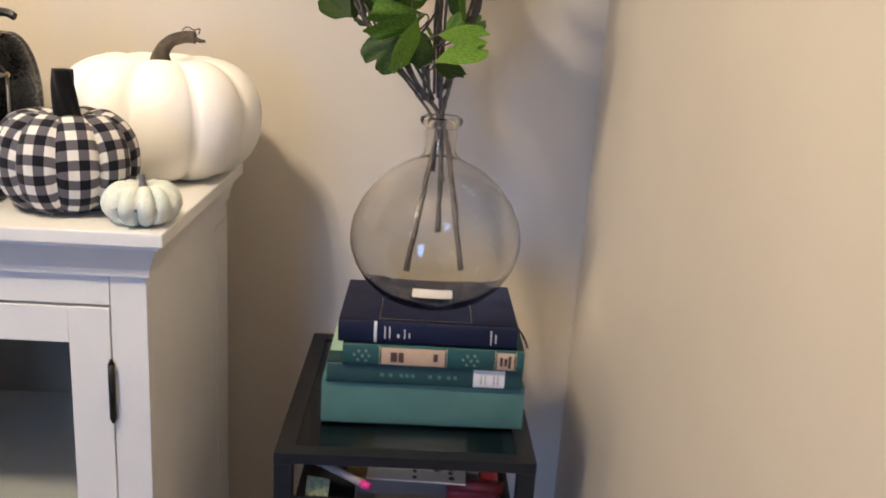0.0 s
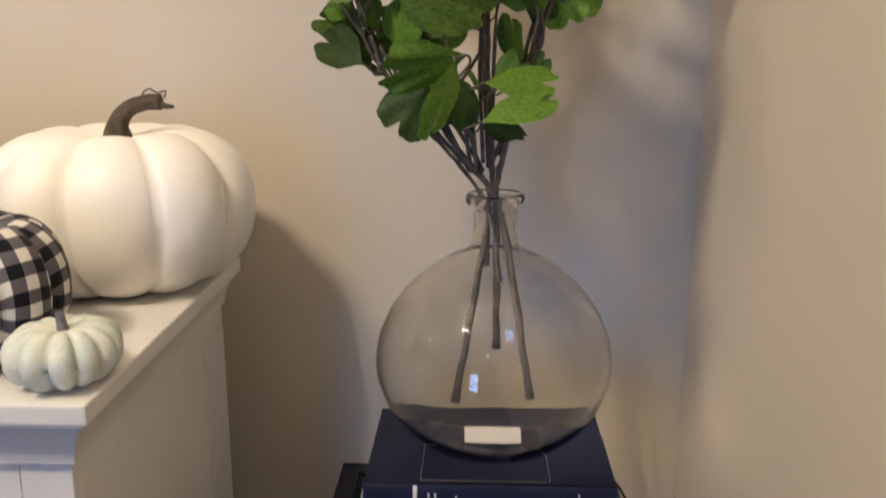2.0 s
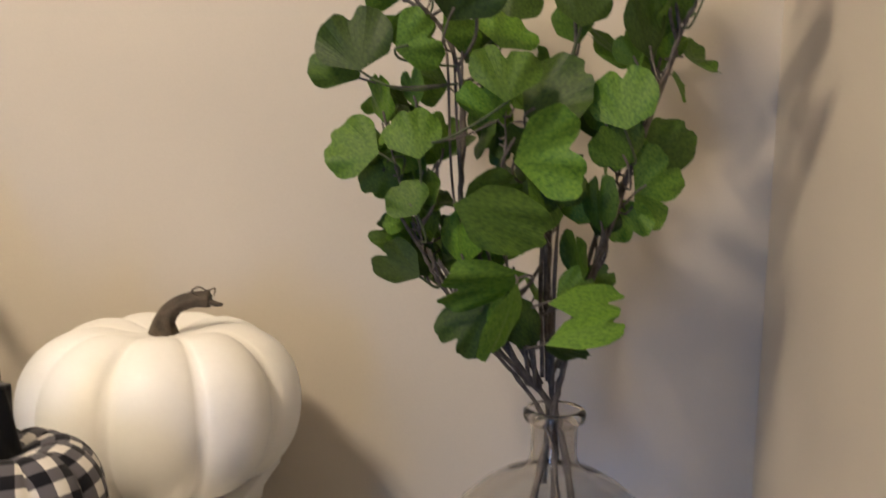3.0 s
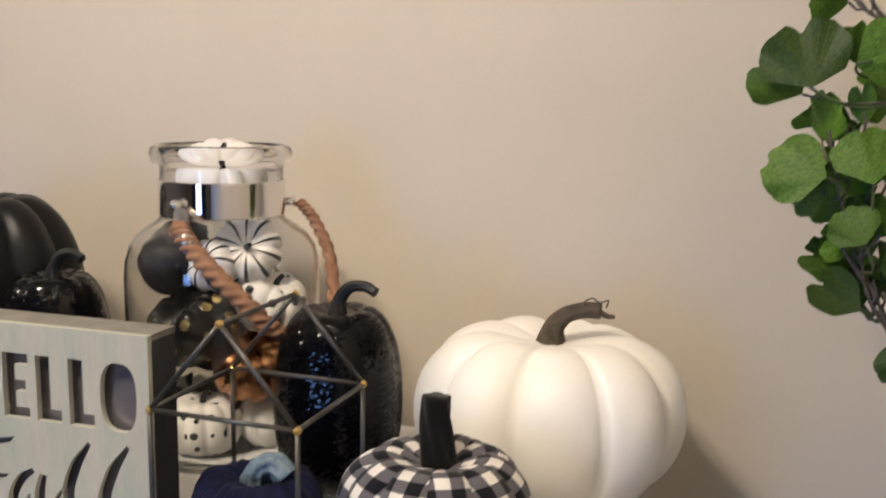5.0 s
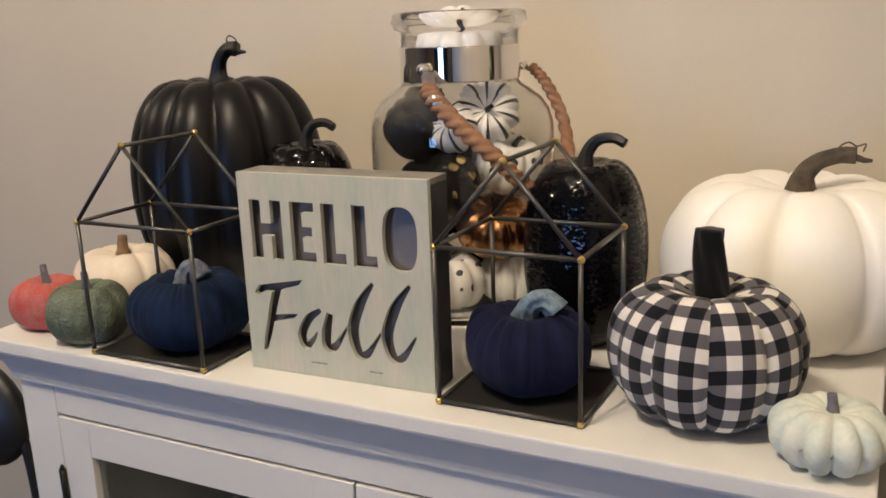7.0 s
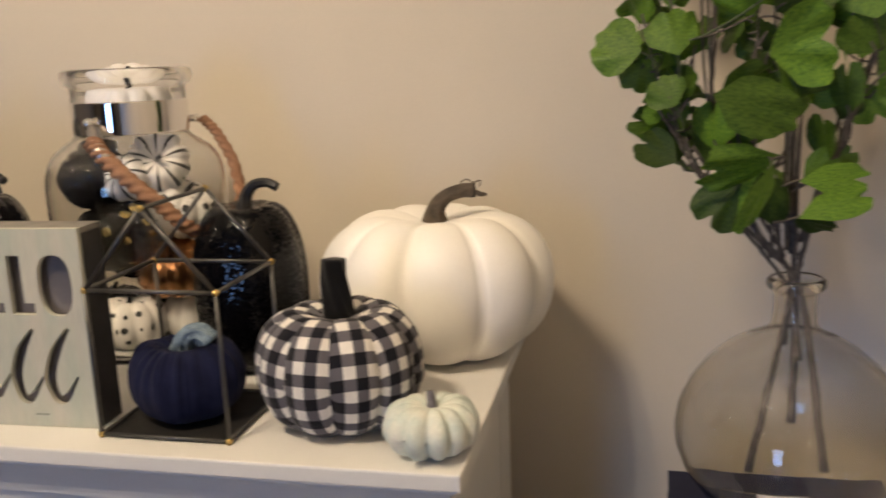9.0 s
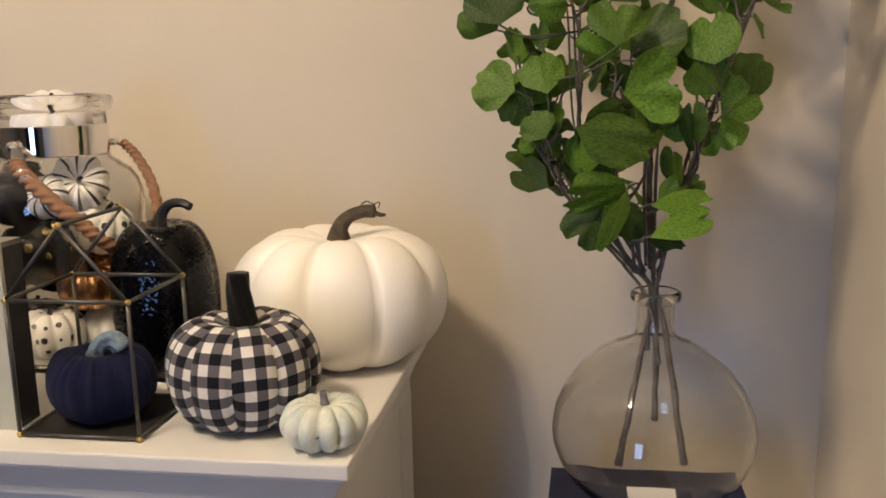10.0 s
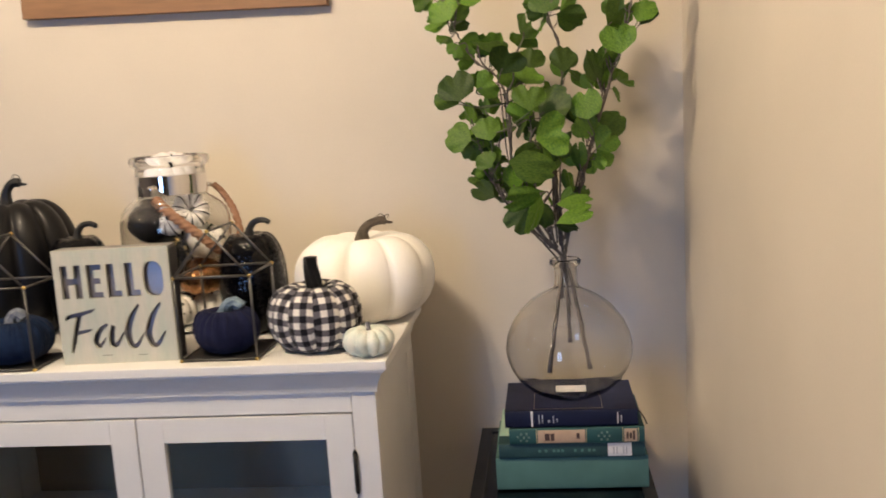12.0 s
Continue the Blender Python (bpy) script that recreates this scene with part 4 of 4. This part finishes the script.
th, top, un = pumpkin("white_pumpkin", -0.406, 1.285, TOP, 0.141, 0.182, 9, M_WPUMP, "large ivory white artificial pumpkin with a curled stem",
                      [(0, 0, -0.006), (0.003, -0.003, 0.018), (0.016, -0.004, 0.034), (0.036, -0.004, 0.041), (0.052, -0.004, 0.041)], [0.0175, 0.0105, 0.0085, 0.0080, 0.0085], M_WOODSTEM, "grey-brown woody stem",
                      turn=-14, groove=0.105, square=0.58, dimple=0.10, uneven=0.05, seed=4, sharp=0.56, low=-0.02, steps=14)
part("tendril", tube([un @ Vector((px, py, pz + top)) for px, py, pz in smooth_path([(0.046, -0.008, 0.044), (0.036, -0.012, 0.050), (0.044, -0.014, 0.056), (0.052, -0.012, 0.052), (0.060, -0.01, 0.054), (0.058, -0.008, 0.046)], 6)], 0.0009, 6), M_WOODSTEM, th)
part("broken_tip", tube([un @ Vector((px, py, pz + top)) for px, py, pz in ((0.050, -0.005, 0.040), (0.060, -0.007, 0.037), (0.067, -0.008, 0.037))], [0.004, 0.003, 0.0018], 8), M_WOODSTEM, th)

th, top, un = pumpkin("black_pumpkin", -1.150, 1.252, TOP, 0.133, 0.298, 11, M_BPUMP, "tall satin black artificial pumpkin with a curled stem",
                      [(0, 0, -0.006), (0.002, -0.002, 0.022), (0.010, -0.004, 0.040), (0.024, -0.004, 0.052), (0.038, -0.004, 0.052)], [0.017, 0.0105, 0.0085, 0.0085, 0.0095], M_BSTEM, turn=10, groove=0.09, square=0.55, dimple=0.07, uneven=0.04, seed=6, sharp=0.7, steps=12, rows=36)
part("tendril", tube([un @ Vector((px, py, pz + top)) for px, py, pz in smooth_path([(0.036, -0.008, 0.056), (0.028, -0.01, 0.063), (0.034, -0.012, 0.069), (0.042, -0.011, 0.066), (0.046, -0.01, 0.060)], 6)], 0.0009, 6), M_BSTEM, th)
part("broken_tip", tube([un @ Vector((px, py, pz + top)) for px, py, pz in ((0.038, -0.005, 0.051), (0.048, -0.007, 0.048), (0.056, -0.008, 0.048))], [0.004, 0.003, 0.0018], 8), M_BSTEM, th)

for x, y, r, h, turn in ((-0.614, 1.196, 0.068, 0.208, 12), (-0.966, 1.185, 0.064, 0.220, 40)):
    pumpkin("sequin_pumpkin", x, y, TOP, r, h, 8, M_SEQUIN, "tall glittering black sequin pumpkin with a hooked stem",
            [(0, 0, -0.006), (0.003, 0, 0.016), (0.014, 0, 0.030), (0.032, -0.002, 0.033), (0.045, -0.004, 0.028)], [0.0115, 0.0068, 0.0058, 0.0052, 0.0050], M_BSTEM, group="black sequin pumpkins", turn=turn, groove=0.035, square=0.55, dimple=0.06, uneven=0.03, seed=11, sharp=0.6)

th, top, un = pumpkin("plaid_pumpkin", -0.452, 1.050, TOP, 0.0865, 0.126, 10, M_CHECK, "stuffed cloth pumpkin in black and white buffalo check",
                      [(0, 0, -0.008), (-0.001, 0, 0.01), (-0.003, 0, 0.040), (-0.003, 0, 0.061)], [0.0185, 0.0150, 0.0130, 0.0115], M_VELVET, "black felt stub stem", turn=-8,
                      groove=0.10, square=0.58, dimple=0.13, uneven=0.045, seed=2, cloth=True, sharp=0.5, wrinkle=0.006, steps=12, rows=36)

pumpkin("mini_gourd", -0.3455, 0.992, TOP, 0.0480, 0.052, 12, M_MINI, "small pale aqua and white ribbed gourd", [(0, 0, -0.003), (-0.001, 0, 0.006), (-0.002, 0.001, 0.015)], [0.0058, 0.0038, 0.0036], M_MINISTEM, "grey stub stem",
        turn=5, groove=0.20, square=0.72, dimple=0.16, uneven=0.09, seed=8, sharp=0.6)
pumpkin("cream_pumpkin", -1.190, 1.085, TOP, 0.066, 0.088, 9, M_CREAM, "small cream pumpkin with a tan stem", [(0, 0, -0.004), (0.001, 0, 0.010), (0.003, 0, 0.026)], [0.0125, 0.0068, 0.0055], M_TANSTEM, "tan curved stem",
        turn=20, groove=0.09, square=0.66, dimple=0.14, uneven=0.05, seed=12, sharp=0.65)
pumpkin("green_pumpkin", -1.150, 0.988, TOP, 0.049, 0.071, 8, M_GREEN, "small sage green beaded pumpkin", [(0, 0, -0.003), (-0.001, 0, 0.008), (-0.002, 0, 0.022)], [0.0062, 0.0042, 0.0036], M_MINISTEM, turn=3, groove=0.10, square=0.65, dimple=0.14, uneven=0.04, seed=13)
pumpkin("coral_pumpkin", -1.238, 1.005, TOP, 0.046, 0.064, 9, M_RED, "small coral red flocked pumpkin", [(0, 0, -0.003), (-0.002, 0, 0.010), (-0.004, 0, 0.024)], [0.006, 0.0042, 0.0036], M_MINISTEM, turn=9, groove=0.08, square=0.65, dimple=0.14, uneven=0.04, seed=14)


# ---- wire houses ----
def wire_house(x0, y0, w, d, label, turn=0.0, za=0.232):
    z0, ze = 0.0035, 0.152
    th = thing("wire_house", pose(x0, y0, TOP, 0, 0, turn), label, "lantern", "wire house lanterns")
    part("base_plate", box((0.001, 0.001, 0.0), (w - 0.001, d - 0.001, 0.003), 0.0006), M_PLATE, th, "matte black base plate", smooth=False)
    r = 0.0023
    c = [(0, 0), (w, 0), (w, d), (0, d)]
    a0, a1 = (w / 2, 0, za), (w / 2, d, za)
    for i, (x, y) in enumerate(c):
        part("post", tube([(x, y, 0.0), (x, y, ze)], r, 8), M_IRONWIRE, th)
        nx, ny = c[(i + 1) % 4]
        part("eave_bar", tube([(x, y, ze), (nx, ny, ze)], r, 8), M_IRONWIRE, th)
        part("base_bar", tube([(x, y, z0), (nx, ny, z0)], r, 8), M_IRONWIRE, th)
        part("rafter", tube([(x, y, ze), a0 if y == 0 else a1], r, 8), M_IRONWIRE, th)
    part("ridge_bar", tube([a0, a1], r, 8), M_IRONWIRE, th)
    joint = bmesh.new()
    bmesh.ops.create_uvsphere(joint, u_segments=10, v_segments=7, radius=0.0037)
    first = part("corner_joint", joint, M_BRASS, th, "brass soldered joint", at=pose(0, 0, z0))
    for p in [(x, y, z) for x, y in c for z in (z0, ze)][1:] + [a0, a1]:
        ob = new("corner_joint", first.data)
        ob.parent = th
        ob.matrix_basis = Matrix.Translation(p)
        tagged(ob, "brass soldered joint")
    return th


wire_house(-0.683, 0.974, 0.138, 0.130, "dark wire house with brass joints on a black base")
wire_house(-1.105, 0.949, 0.158, 0.109, "dark wire house with brass joints beside the sign", za=0.237)


def cloth_pumpkin(x, y, r, h, skin, stem_mat, label, seed, turn, lean):
    th = thing("cloth_pumpkin", pose(x, y, TOP + 0.0034, 0, 0, turn), label, "pumpkin", "cloth pumpkins in wire houses")
    bm, top = gourd(r, h, 11, groove=0.008, square=0.74, dimple=0.22, uneven=0.05, seed=seed, wrinkle=0.17, steps=16, rows=40, low=-0.02)
    part("skin", bm, skin, th)
    un = Matrix.Rotation(-radians(turn), 3, "Z")
    path = [un @ Vector((px * lean, py, pz + top)) for px, py, pz in ((-0.004, 0, -0.008), (-0.002, -0.002, 0.008), (0.006, -0.003, 0.022), (0.020, -0.003, 0.026), (0.031, -0.003, 0.016))]
    part("stem", stem_tube(path, [0.0165, 0.0105, 0.0085, 0.0090, 0.0105], ridge=0.42, strands=7), stem_mat, th, "gathered pale blue cloth stem")
    return th


cloth_pumpkin(-0.6175, 1.036, 0.060, 0.086, M_NAVY, M_PALEBLUE, "navy blue stuffed cloth pumpkin on a black base", 21, 30, 1.0)
cloth_pumpkin(-1.018, 1.014, 0.066, 0.086, M_TEAL, M_GREYBLUE, "dark blue stuffed cloth pumpkin on a black base", 22, 75, 0.8)


# ---- sign ----
SX0, SX1, SY, SZ1, SD = -0.910, -0.696, 0.984, 1.067, 0.042
sign = thing("wooden_sign", pose(SX0, SY, TOP + 0.0004, 0, 0, 2.0), "sage green box sign with cut-out words HELLO Fall", "sign")
SW, SH = SX1 - SX0, SZ1 - TOP
LETTERS = {
    "H": [[(0.060, 0.132), (0.122, 0.132), (0.122, 0.245), (0.176, 0.245), (0.176, 0.132), (0.238, 0.132), (0.238, 0.424), (0.176, 0.424), (0.176, 0.305), (0.122, 0.305), (0.122, 0.424), (0.060, 0.424)]],
    "E": [[(0.286, 0.132), (0.417, 0.132), (0.417, 0.182), (0.350, 0.182), (0.350, 0.250), (0.402, 0.250), (0.402, 0.302), (0.350, 0.302), (0.350, 0.372), (0.417, 0.372), (0.417, 0.424), (0.286, 0.424)]],
    "L": [[(x, 0.132), (x + 0.070, 0.132), (x + 0.070, 0.366), (x + 0.122, 0.366), (x + 0.122, 0.424), (x, 0.424)] for x in (0.455, 0.616)],
}


def stroke(points, widths, steps=7):
    """The outline of a brush stroke through a few points, wide where it swells."""
    pts = smooth_path([(x, y, 0) for x, y in points], steps)
    n = len(pts)
    left, right = [], []
    for i, p in enumerate(pts):
        d = (pts[min(i + 1, n - 1)] - pts[max(i - 1, 0)]).normalized()
        f = i / (n - 1) * (len(widths) - 1)
        k = min(int(f), len(widths) - 2)
        w = (widths[k] + (widths[k + 1] - widths[k]) * (f - k)) * 0.70
        s = Vector((-d.y, d.x, 0)) * w
        left.append(((p + s).x, (p + s).y))
        right.append(((p - s).x, (p - s).y))
    return left + right[::-1]


HOLES = LETTERS["H"] + LETTERS["E"] + LETTERS["L"]
HOLES.append([(0.855 + 0.086 * math.copysign(abs(math.cos(a)) ** 0.75, math.cos(a)), 0.278 + 0.150 * math.copysign(abs(math.sin(a)) ** 0.75, math.sin(a))) for a in (2 * math.pi * k / 32 for k in range(32))])
HOLES += [
    [(0.050, 0.600), (0.075, 0.562), (0.150, 0.546), (0.240, 0.529), (0.330, 0.512), (0.302, 0.544), (0.206, 0.574), (0.182, 0.640), (0.163, 0.704), (0.215, 0.696), (0.292, 0.688), (0.264, 0.714), (0.205, 0.730), (0.152, 0.742), (0.130, 0.810), (0.098, 0.894), (0.074, 0.900), (0.088, 0.820), (0.108, 0.745), (0.128, 0.660), (0.150, 0.590), (0.100, 0.592), (0.070, 0.612)],
    stroke([(0.418, 0.655), (0.350, 0.705), (0.305, 0.790), (0.322, 0.846), (0.365, 0.812), (0.392, 0.770)], [0.016, 0.032, 0.036, 0.032, 0.018, 0.008]),
    stroke([(0.468, 0.668), (0.445, 0.755), (0.442, 0.832), (0.485, 0.832), (0.560, 0.725)], [0.026, 0.038, 0.036, 0.028, 0.008]),
    stroke([(0.705, 0.496), (0.630, 0.610), (0.590, 0.735), (0.612, 0.850), (0.660, 0.845), (0.735, 0.735)], [0.014, 0.040, 0.044, 0.036, 0.026, 0.008]),
    stroke([(0.892, 0.490), (0.812, 0.610), (0.768, 0.745), (0.795, 0.850), (0.845, 0.840), (0.915, 0.735)], [0.014, 0.040, 0.044, 0.036, 0.026, 0.008]),
]
curve = bpy.data.curves.new("sign_face", "CURVE")
curve.dimensions, curve.fill_mode, curve.extrude = "2D", "BOTH", 0.003
for poly in [[(0.0, 0.0), (1.0, 0.0), (1.0, 1.0), (0.0, 1.0)]] + HOLES:
    sp = curve.splines.new("POLY")
    sp.points.add(len(poly) - 1)
    for pt, (u, v) in zip(sp.points, poly):
        pt.co = (u * SW, (1 - v) * SH, 0, 1)
    sp.use_cyclic_u = True
tmp = bpy.data.objects.new("tmp_sign", curve)
scene.collection.objects.link(tmp)
bpy.context.view_layer.update()
me = bpy.data.meshes.new_from_object(tmp.evaluated_get(bpy.context.evaluated_depsgraph_get()))
bpy.data.objects.remove(tmp)
bpy.data.curves.remove(curve)
bm = bmesh.new()
bm.from_mesh(me)
bmesh.ops.remove_doubles(bm, verts=bm.verts[:], dist=1e-6)
bm.to_mesh(me)
bm.free()
me.materials.clear()
me.materials.append(M_SIGN)
me.shade_flat()
face = new("face_board", me)
face.parent = sign
face.matrix_basis = pose(0, 0.003, 0, 90, 0, 0)
tagged(face, "sage whitewashed board with cut-out letters")
part("side_board", box((SW - 0.006, 0.0064, 0.0), (SW, SD, SH - 0.0062), 0.0005), M_SIGNSIDE, sign, "charcoal edge", smooth=False)
part("side_board", box((0.0, 0.0064, 0.0), (0.006, SD, SH - 0.0062), 0.0005), M_SIGNSIDE, sign, "charcoal edge", smooth=False)
part("top_board", box((0.0, 0.0064, SH - 0.006), (SW, SD, SH), 0.0005), M_SIGNTOP, sign, "grey-brown edge", smooth=False)
part("bottom_board", box((0.0062, 0.0064, 0.0), (SW - 0.0062, SD, 0.006), 0.0005), M_SIGNSIDE, sign, smooth=False)
part("mirror_liner", box((0.0062, 0.013, 0.0062), (SW - 0.0062, 0.016, SH - 0.0062)), M_MIRROR, sign, "dull mirrored lining", smooth=False)

for u, v, s in ((0.39, 0.928, 0.09), (0.70, 0.935, 0.07)):
    part("maker_mark", box(((u - s / 2) * SW, -0.0003, (1 - v) * SH - 0.0009), ((u + s / 2) * SW, 0.0001, (1 - v) * SH + 0.0009)), M_SCUFF, sign, smooth=False)

# ---- glass jar ----
JX, JY = -0.791, 1.265
jar = thing("glass_jar", pose(JX, JY, TOP), "clear glass jar with a chrome collar and rope handle", "jar")
jo = [(0.004, 0.0), (0.086, 0.0), (0.098, 0.003), (0.104, 0.010), (0.1085, 0.030), (0.1115, 0.10), (0.1115, 0.212), (0.110, 0.230), (0.105, 0.246), (0.096, 0.259), (0.083, 0.269), (0.0730, 0.275), (0.0695, 0.280), (0.0695, 0.335), (0.0715, 0.3385), (0.0775, 0.3405), (0.0805, 0.3495), (0.0785, 0.3575), (0.0715, 0.3605)]
ji = [(0.068, 0.360), (0.0665, 0.354), (0.0665, 0.280), (0.071, 0.2715), (0.0815, 0.2655), (0.094, 0.256), (0.1025, 0.244), (0.107, 0.229), (0.1085, 0.212), (0.1085, 0.10), (0.1055, 0.031), (0.101, 0.014), (0.084, 0.008), (0.004, 0.0075)]
jb = part("jar_body", lathe(jo + ji, 72), M_JAR, jar)
jb.visible_shadow = False
part("collar", lathe([(0.0700, 0.2810), (0.0715, 0.2812), (0.0717, 0.2820), (0.0717, 0.2830), (0.0717, 0.3190), (0.0717, 0.3200), (0.0715, 0.3208), (0.0700, 0.3210)], 72), M_CHROME, jar, "mirror chrome band")
KN = Vector((-0.010, -0.0735, 0.297))
kb = bmesh.new()
bmesh.ops.create_uvsphere(kb, u_segments=14, v_segments=9, radius=0.0068, matrix=Matrix.Translation(KN + Vector((0, -0.004, 0))))
part("knob", kb, M_CHROME, jar, "chrome ball knob")
part("knob", tube([(0.049, 0.049, 0.293), (0.062, 0.058, 0.293)], [0.004, 0.006], 10), M_CHROME, jar, "chrome ball knob")
rope = [(0.000, -0.090, 0.281), (0.015, -0.100, 0.266), (0.051, -0.108, 0.236), (0.092, -0.108, 0.204), (0.118, -0.095, 0.176), (0.133, -0.045, 0.155), (0.128, 0.022, 0.172), (0.109, 0.056, 0.228), (0.085, 0.063, 0.271), (0.066, 0.060, 0.293)]
rp = smooth_path(rope, 16)
part("rope_handle", tube(rp[6:], [0.0096 - 0.0038 * k / len(rp[6:]) for k in range(len(rp[6:]))], 24, twist=(3, 0.40, 11.0)), M_ROPE, jar, "twisted jute rope")
part("rope_cap", tube([KN + Vector((0.006, -0.004, -0.008)), Vector(rope[1]), rp[22]], [0.0075, 0.0088, 0.0090], 16), M_STEEL, jar, "brushed steel cap")


def ornament(u, w, zc, r, skin, label, tilt=(0, 0, 0), flat=1.5):
    """u across the jar, w towards the room, zc the centre's height over the cabinet's top."""
    h = r * flat
    m = pose(JX + 0.9 * u + 0.43 * w, JY + 0.43 * u - 0.9 * w, TOP + zc, *tilt) @ pose(0, 0, -h / 2)
    th = thing("ornament_pumpkin", m, label, "ornament", "small pumpkins in the jar")
    bm, top = gourd(r, h, 10, groove=0.13, square=0.64, dimple=0.14, steps=8, rows=22, sharp=0.6)
    part("skin", bm, skin, th)
    part("stem", stem_tube([(0, 0, top - 0.003), (0.001, 0, top + 0.007), (0.005, 0, top + 0.015)], [0.0042, 0.003, 0.0026]), M_GLOSSBLACK, th)
    return th


ornament(-0.022, 0.045, 0.045, 0.046, M_DOTWHITE, "white ornament pumpkin with black dots at the jar's bottom", (0, 0, 20))
ornament(0.056, 0.020, 0.042, 0.042, M_ORNWHITE, "plain white ornament pumpkin at the jar's bottom", (0, 0, 50))
ornament(-0.050, -0.038, 0.042, 0.044, M_GLOSSBLACK, "glossy black ornament pumpkin at the jar's bottom")
ornament(0.030, -0.052, 0.042, 0.042, M_GLOSSBLACK, "glossy black ornament pumpkin at the jar's bottom")
ornament(0.036, 0.042, 0.112, 0.048, M_COPPER, "shiny copper ornament pumpkin in the jar", (22, 10, 0), 1.3)
ornament(-0.032, 0.038, 0.160, 0.052, M_DOTBLACK, "black ornament pumpkin with gold dots in the jar", (25, -15, 0))
ornament(-0.010, -0.048, 0.120, 0.048, M_GLOSSBLACK, "glossy black ornament pumpkin in the jar", (0, 0, 30))
ornament(0.054, 0.020, 0.182, 0.044, M_DOTWHITE, "white ornament pumpkin with black dots and stem in the jar", (8, 24, 0))
ornament(-0.052, 0.014, 0.232, 0.045, M_GLOSSBLACK, "glossy black ornament pumpkin near the jar's shoulder", (40, -20, 0))
ornament(-0.010, 0.042, 0.228, 0.031, M_STRIPE, "white ornament pumpkin with black ribs in the jar", (60, -25, 10), 1.4)
ornament(0.030, 0.028, 0.243, 0.039, M_STRIPE, "white ornament pumpkin with black ribs below the collar", (72, 0, 25), 1.3)
ornament(0.012, -0.042, 0.205, 0.046, M_GLOSSBLACK, "glossy black ornament pumpkin at the jar's back", (0, 0, 10))
ornament(0.000, 0.000, 0.328, 0.052, M_ORNWHITE, "white ornament pumpkin that fills the jar's mouth", (24, 6, 15), 1.30)

# ---- wooden picture on the wall ----
pic = thing("wooden_picture", pose(-1.178, WALL_Y, 1.536, 0, 1.7, 0), "wide picture in a brown wood frame on the wall", "picture")
PW, PH = 0.700, 0.45
for lo, hi in (((0, -0.028, 0), (PW, -0.001, 0.07)), ((0, -0.028, PH - 0.035), (PW, -0.001, PH)), ((0, -0.0279, 0.0702), (0.035, -0.001, PH - 0.0352)), ((PW - 0.035, -0.0279, 0.0702), (PW, -0.001, PH - 0.0352))):
    part("frame_bar", box(lo, hi, 0.0015), M_OAK, pic, smooth=False)
part("canvas", box((0.034, -0.016, 0.069), (PW - 0.034, -0.012, PH - 0.034)), M_CANVAS, pic, smooth=False)

# ---- clutter in the table's tray ----
pen = thing("marker_pen", pose(-0.155, 1.072, 0.514, 0, 0, -28), "marker pen with magenta ends in the tray", "pen")
part("barrel", tube([(0.012, 0, 0), (0.085, 0, -0.012)], 0.0055, 12), M_PENBODY, pen)
part("cap", tube([(-0.012, 0, 0.003), (0.018, 0, -0.001)], [0.0062, 0.0066], 12), M_PINK, pen, "magenta cap")
part("end_plug", tube([(0.085, 0, -0.012), (0.098, 0, -0.014)], [0.006, 0.005], 12), M_PINK, pen, "magenta plug")
notebook = thing("notebook", pose(-0.090, 1.055, 0.4612, 0, 0, 0), "stack of dark notebooks in the tray", "notebook")
part("page_block", box((0.0, 0.0, 0.0), (0.17, 0.22, 0.038), 0.002), M_GREYBOX, notebook, smooth=False)
card = thing("patterned_card", pose(-0.075, 1.048, 0.4996, 6, 0, -3), "white card with dark animal print in the tray", "card")
part("sheet", box((0.0, 0.0, 0.0), (0.135, 0.14, 0.002)), M_PAPER, card, smooth=False)
part("gilt_edge", box((-0.028, 0.0, 0.0), (-0.001, 0.14, 0.0021)), M_GILT, card, "gilt strip", smooth=False)
rng = random.Random(77)
for k in range(13):
    x, y, s = rng.uniform(0.05, 0.13), rng.uniform(0.004, 0.06), rng.uniform(0.003, 0.006)
    part("print_spot", lathe([(0.0002, 0.0021), (s * 0.6, 0.0023), (s, 0.0021)], 10), M_INK, card, at=pose(x, y, 0))
greencard = thing("green_card", pose(-0.158, 1.050, 0.4612, 70, 0, -12), "small green patterned card in the tray", "card")
part("sheet", box((0.0, 0.0, 0.0), (0.032, 0.034, 0.0015)), M_GREENCARD, greencard, smooth=False)
wallet = thing("maroon_wallet", pose(0.035, 1.052, 0.4612), "maroon leather wallet in the tray", "wallet")
part("flap", box((0.0, 0.0, 0.0), (0.075, 0.10, 0.026), 0.008), M_MAROON, wallet)
part("roll", tube([(0.0, 0.004, 0.030), (0.078, 0.004, 0.028)], 0.009, 14), M_MAROON, wallet)

# ---- chair beside the cabinet ----
chair = thing("office_chair", pose(-1.40, 1.00, 0.0), "black plastic chair beside the cabinet", "chair")
bk = bmesh.new()
bmesh.ops.create_uvsphere(bk, u_segments=24, v_segments=14, radius=1.0, matrix=Matrix.Translation((0.0, 0.0, 0.715)) @ Matrix.Diagonal((0.088, 0.030, 0.078, 1)))
part("backrest", bk, M_BLACKPL, chair)
for x in (-0.08, 0.08):
    part("back_post", tube(smooth_path([(x * 0.9, 0.0, 0.72), (x, 0.004, 0.60), (x, 0.0, 0.3), (x, 0.0, 0.0)], 6), 0.0065, 10), M_BLACKPL, chair)
    part("front_leg", tube([(x, -0.23, 0.42), (x, -0.24, 0.0)], 0.0065, 10), M_BLACKPL, chair)
part("seat", box((-0.10, -0.26, 0.42), (0.10, 0.02, 0.45), 0.010), M_BLACKPL, chair, smooth=False)
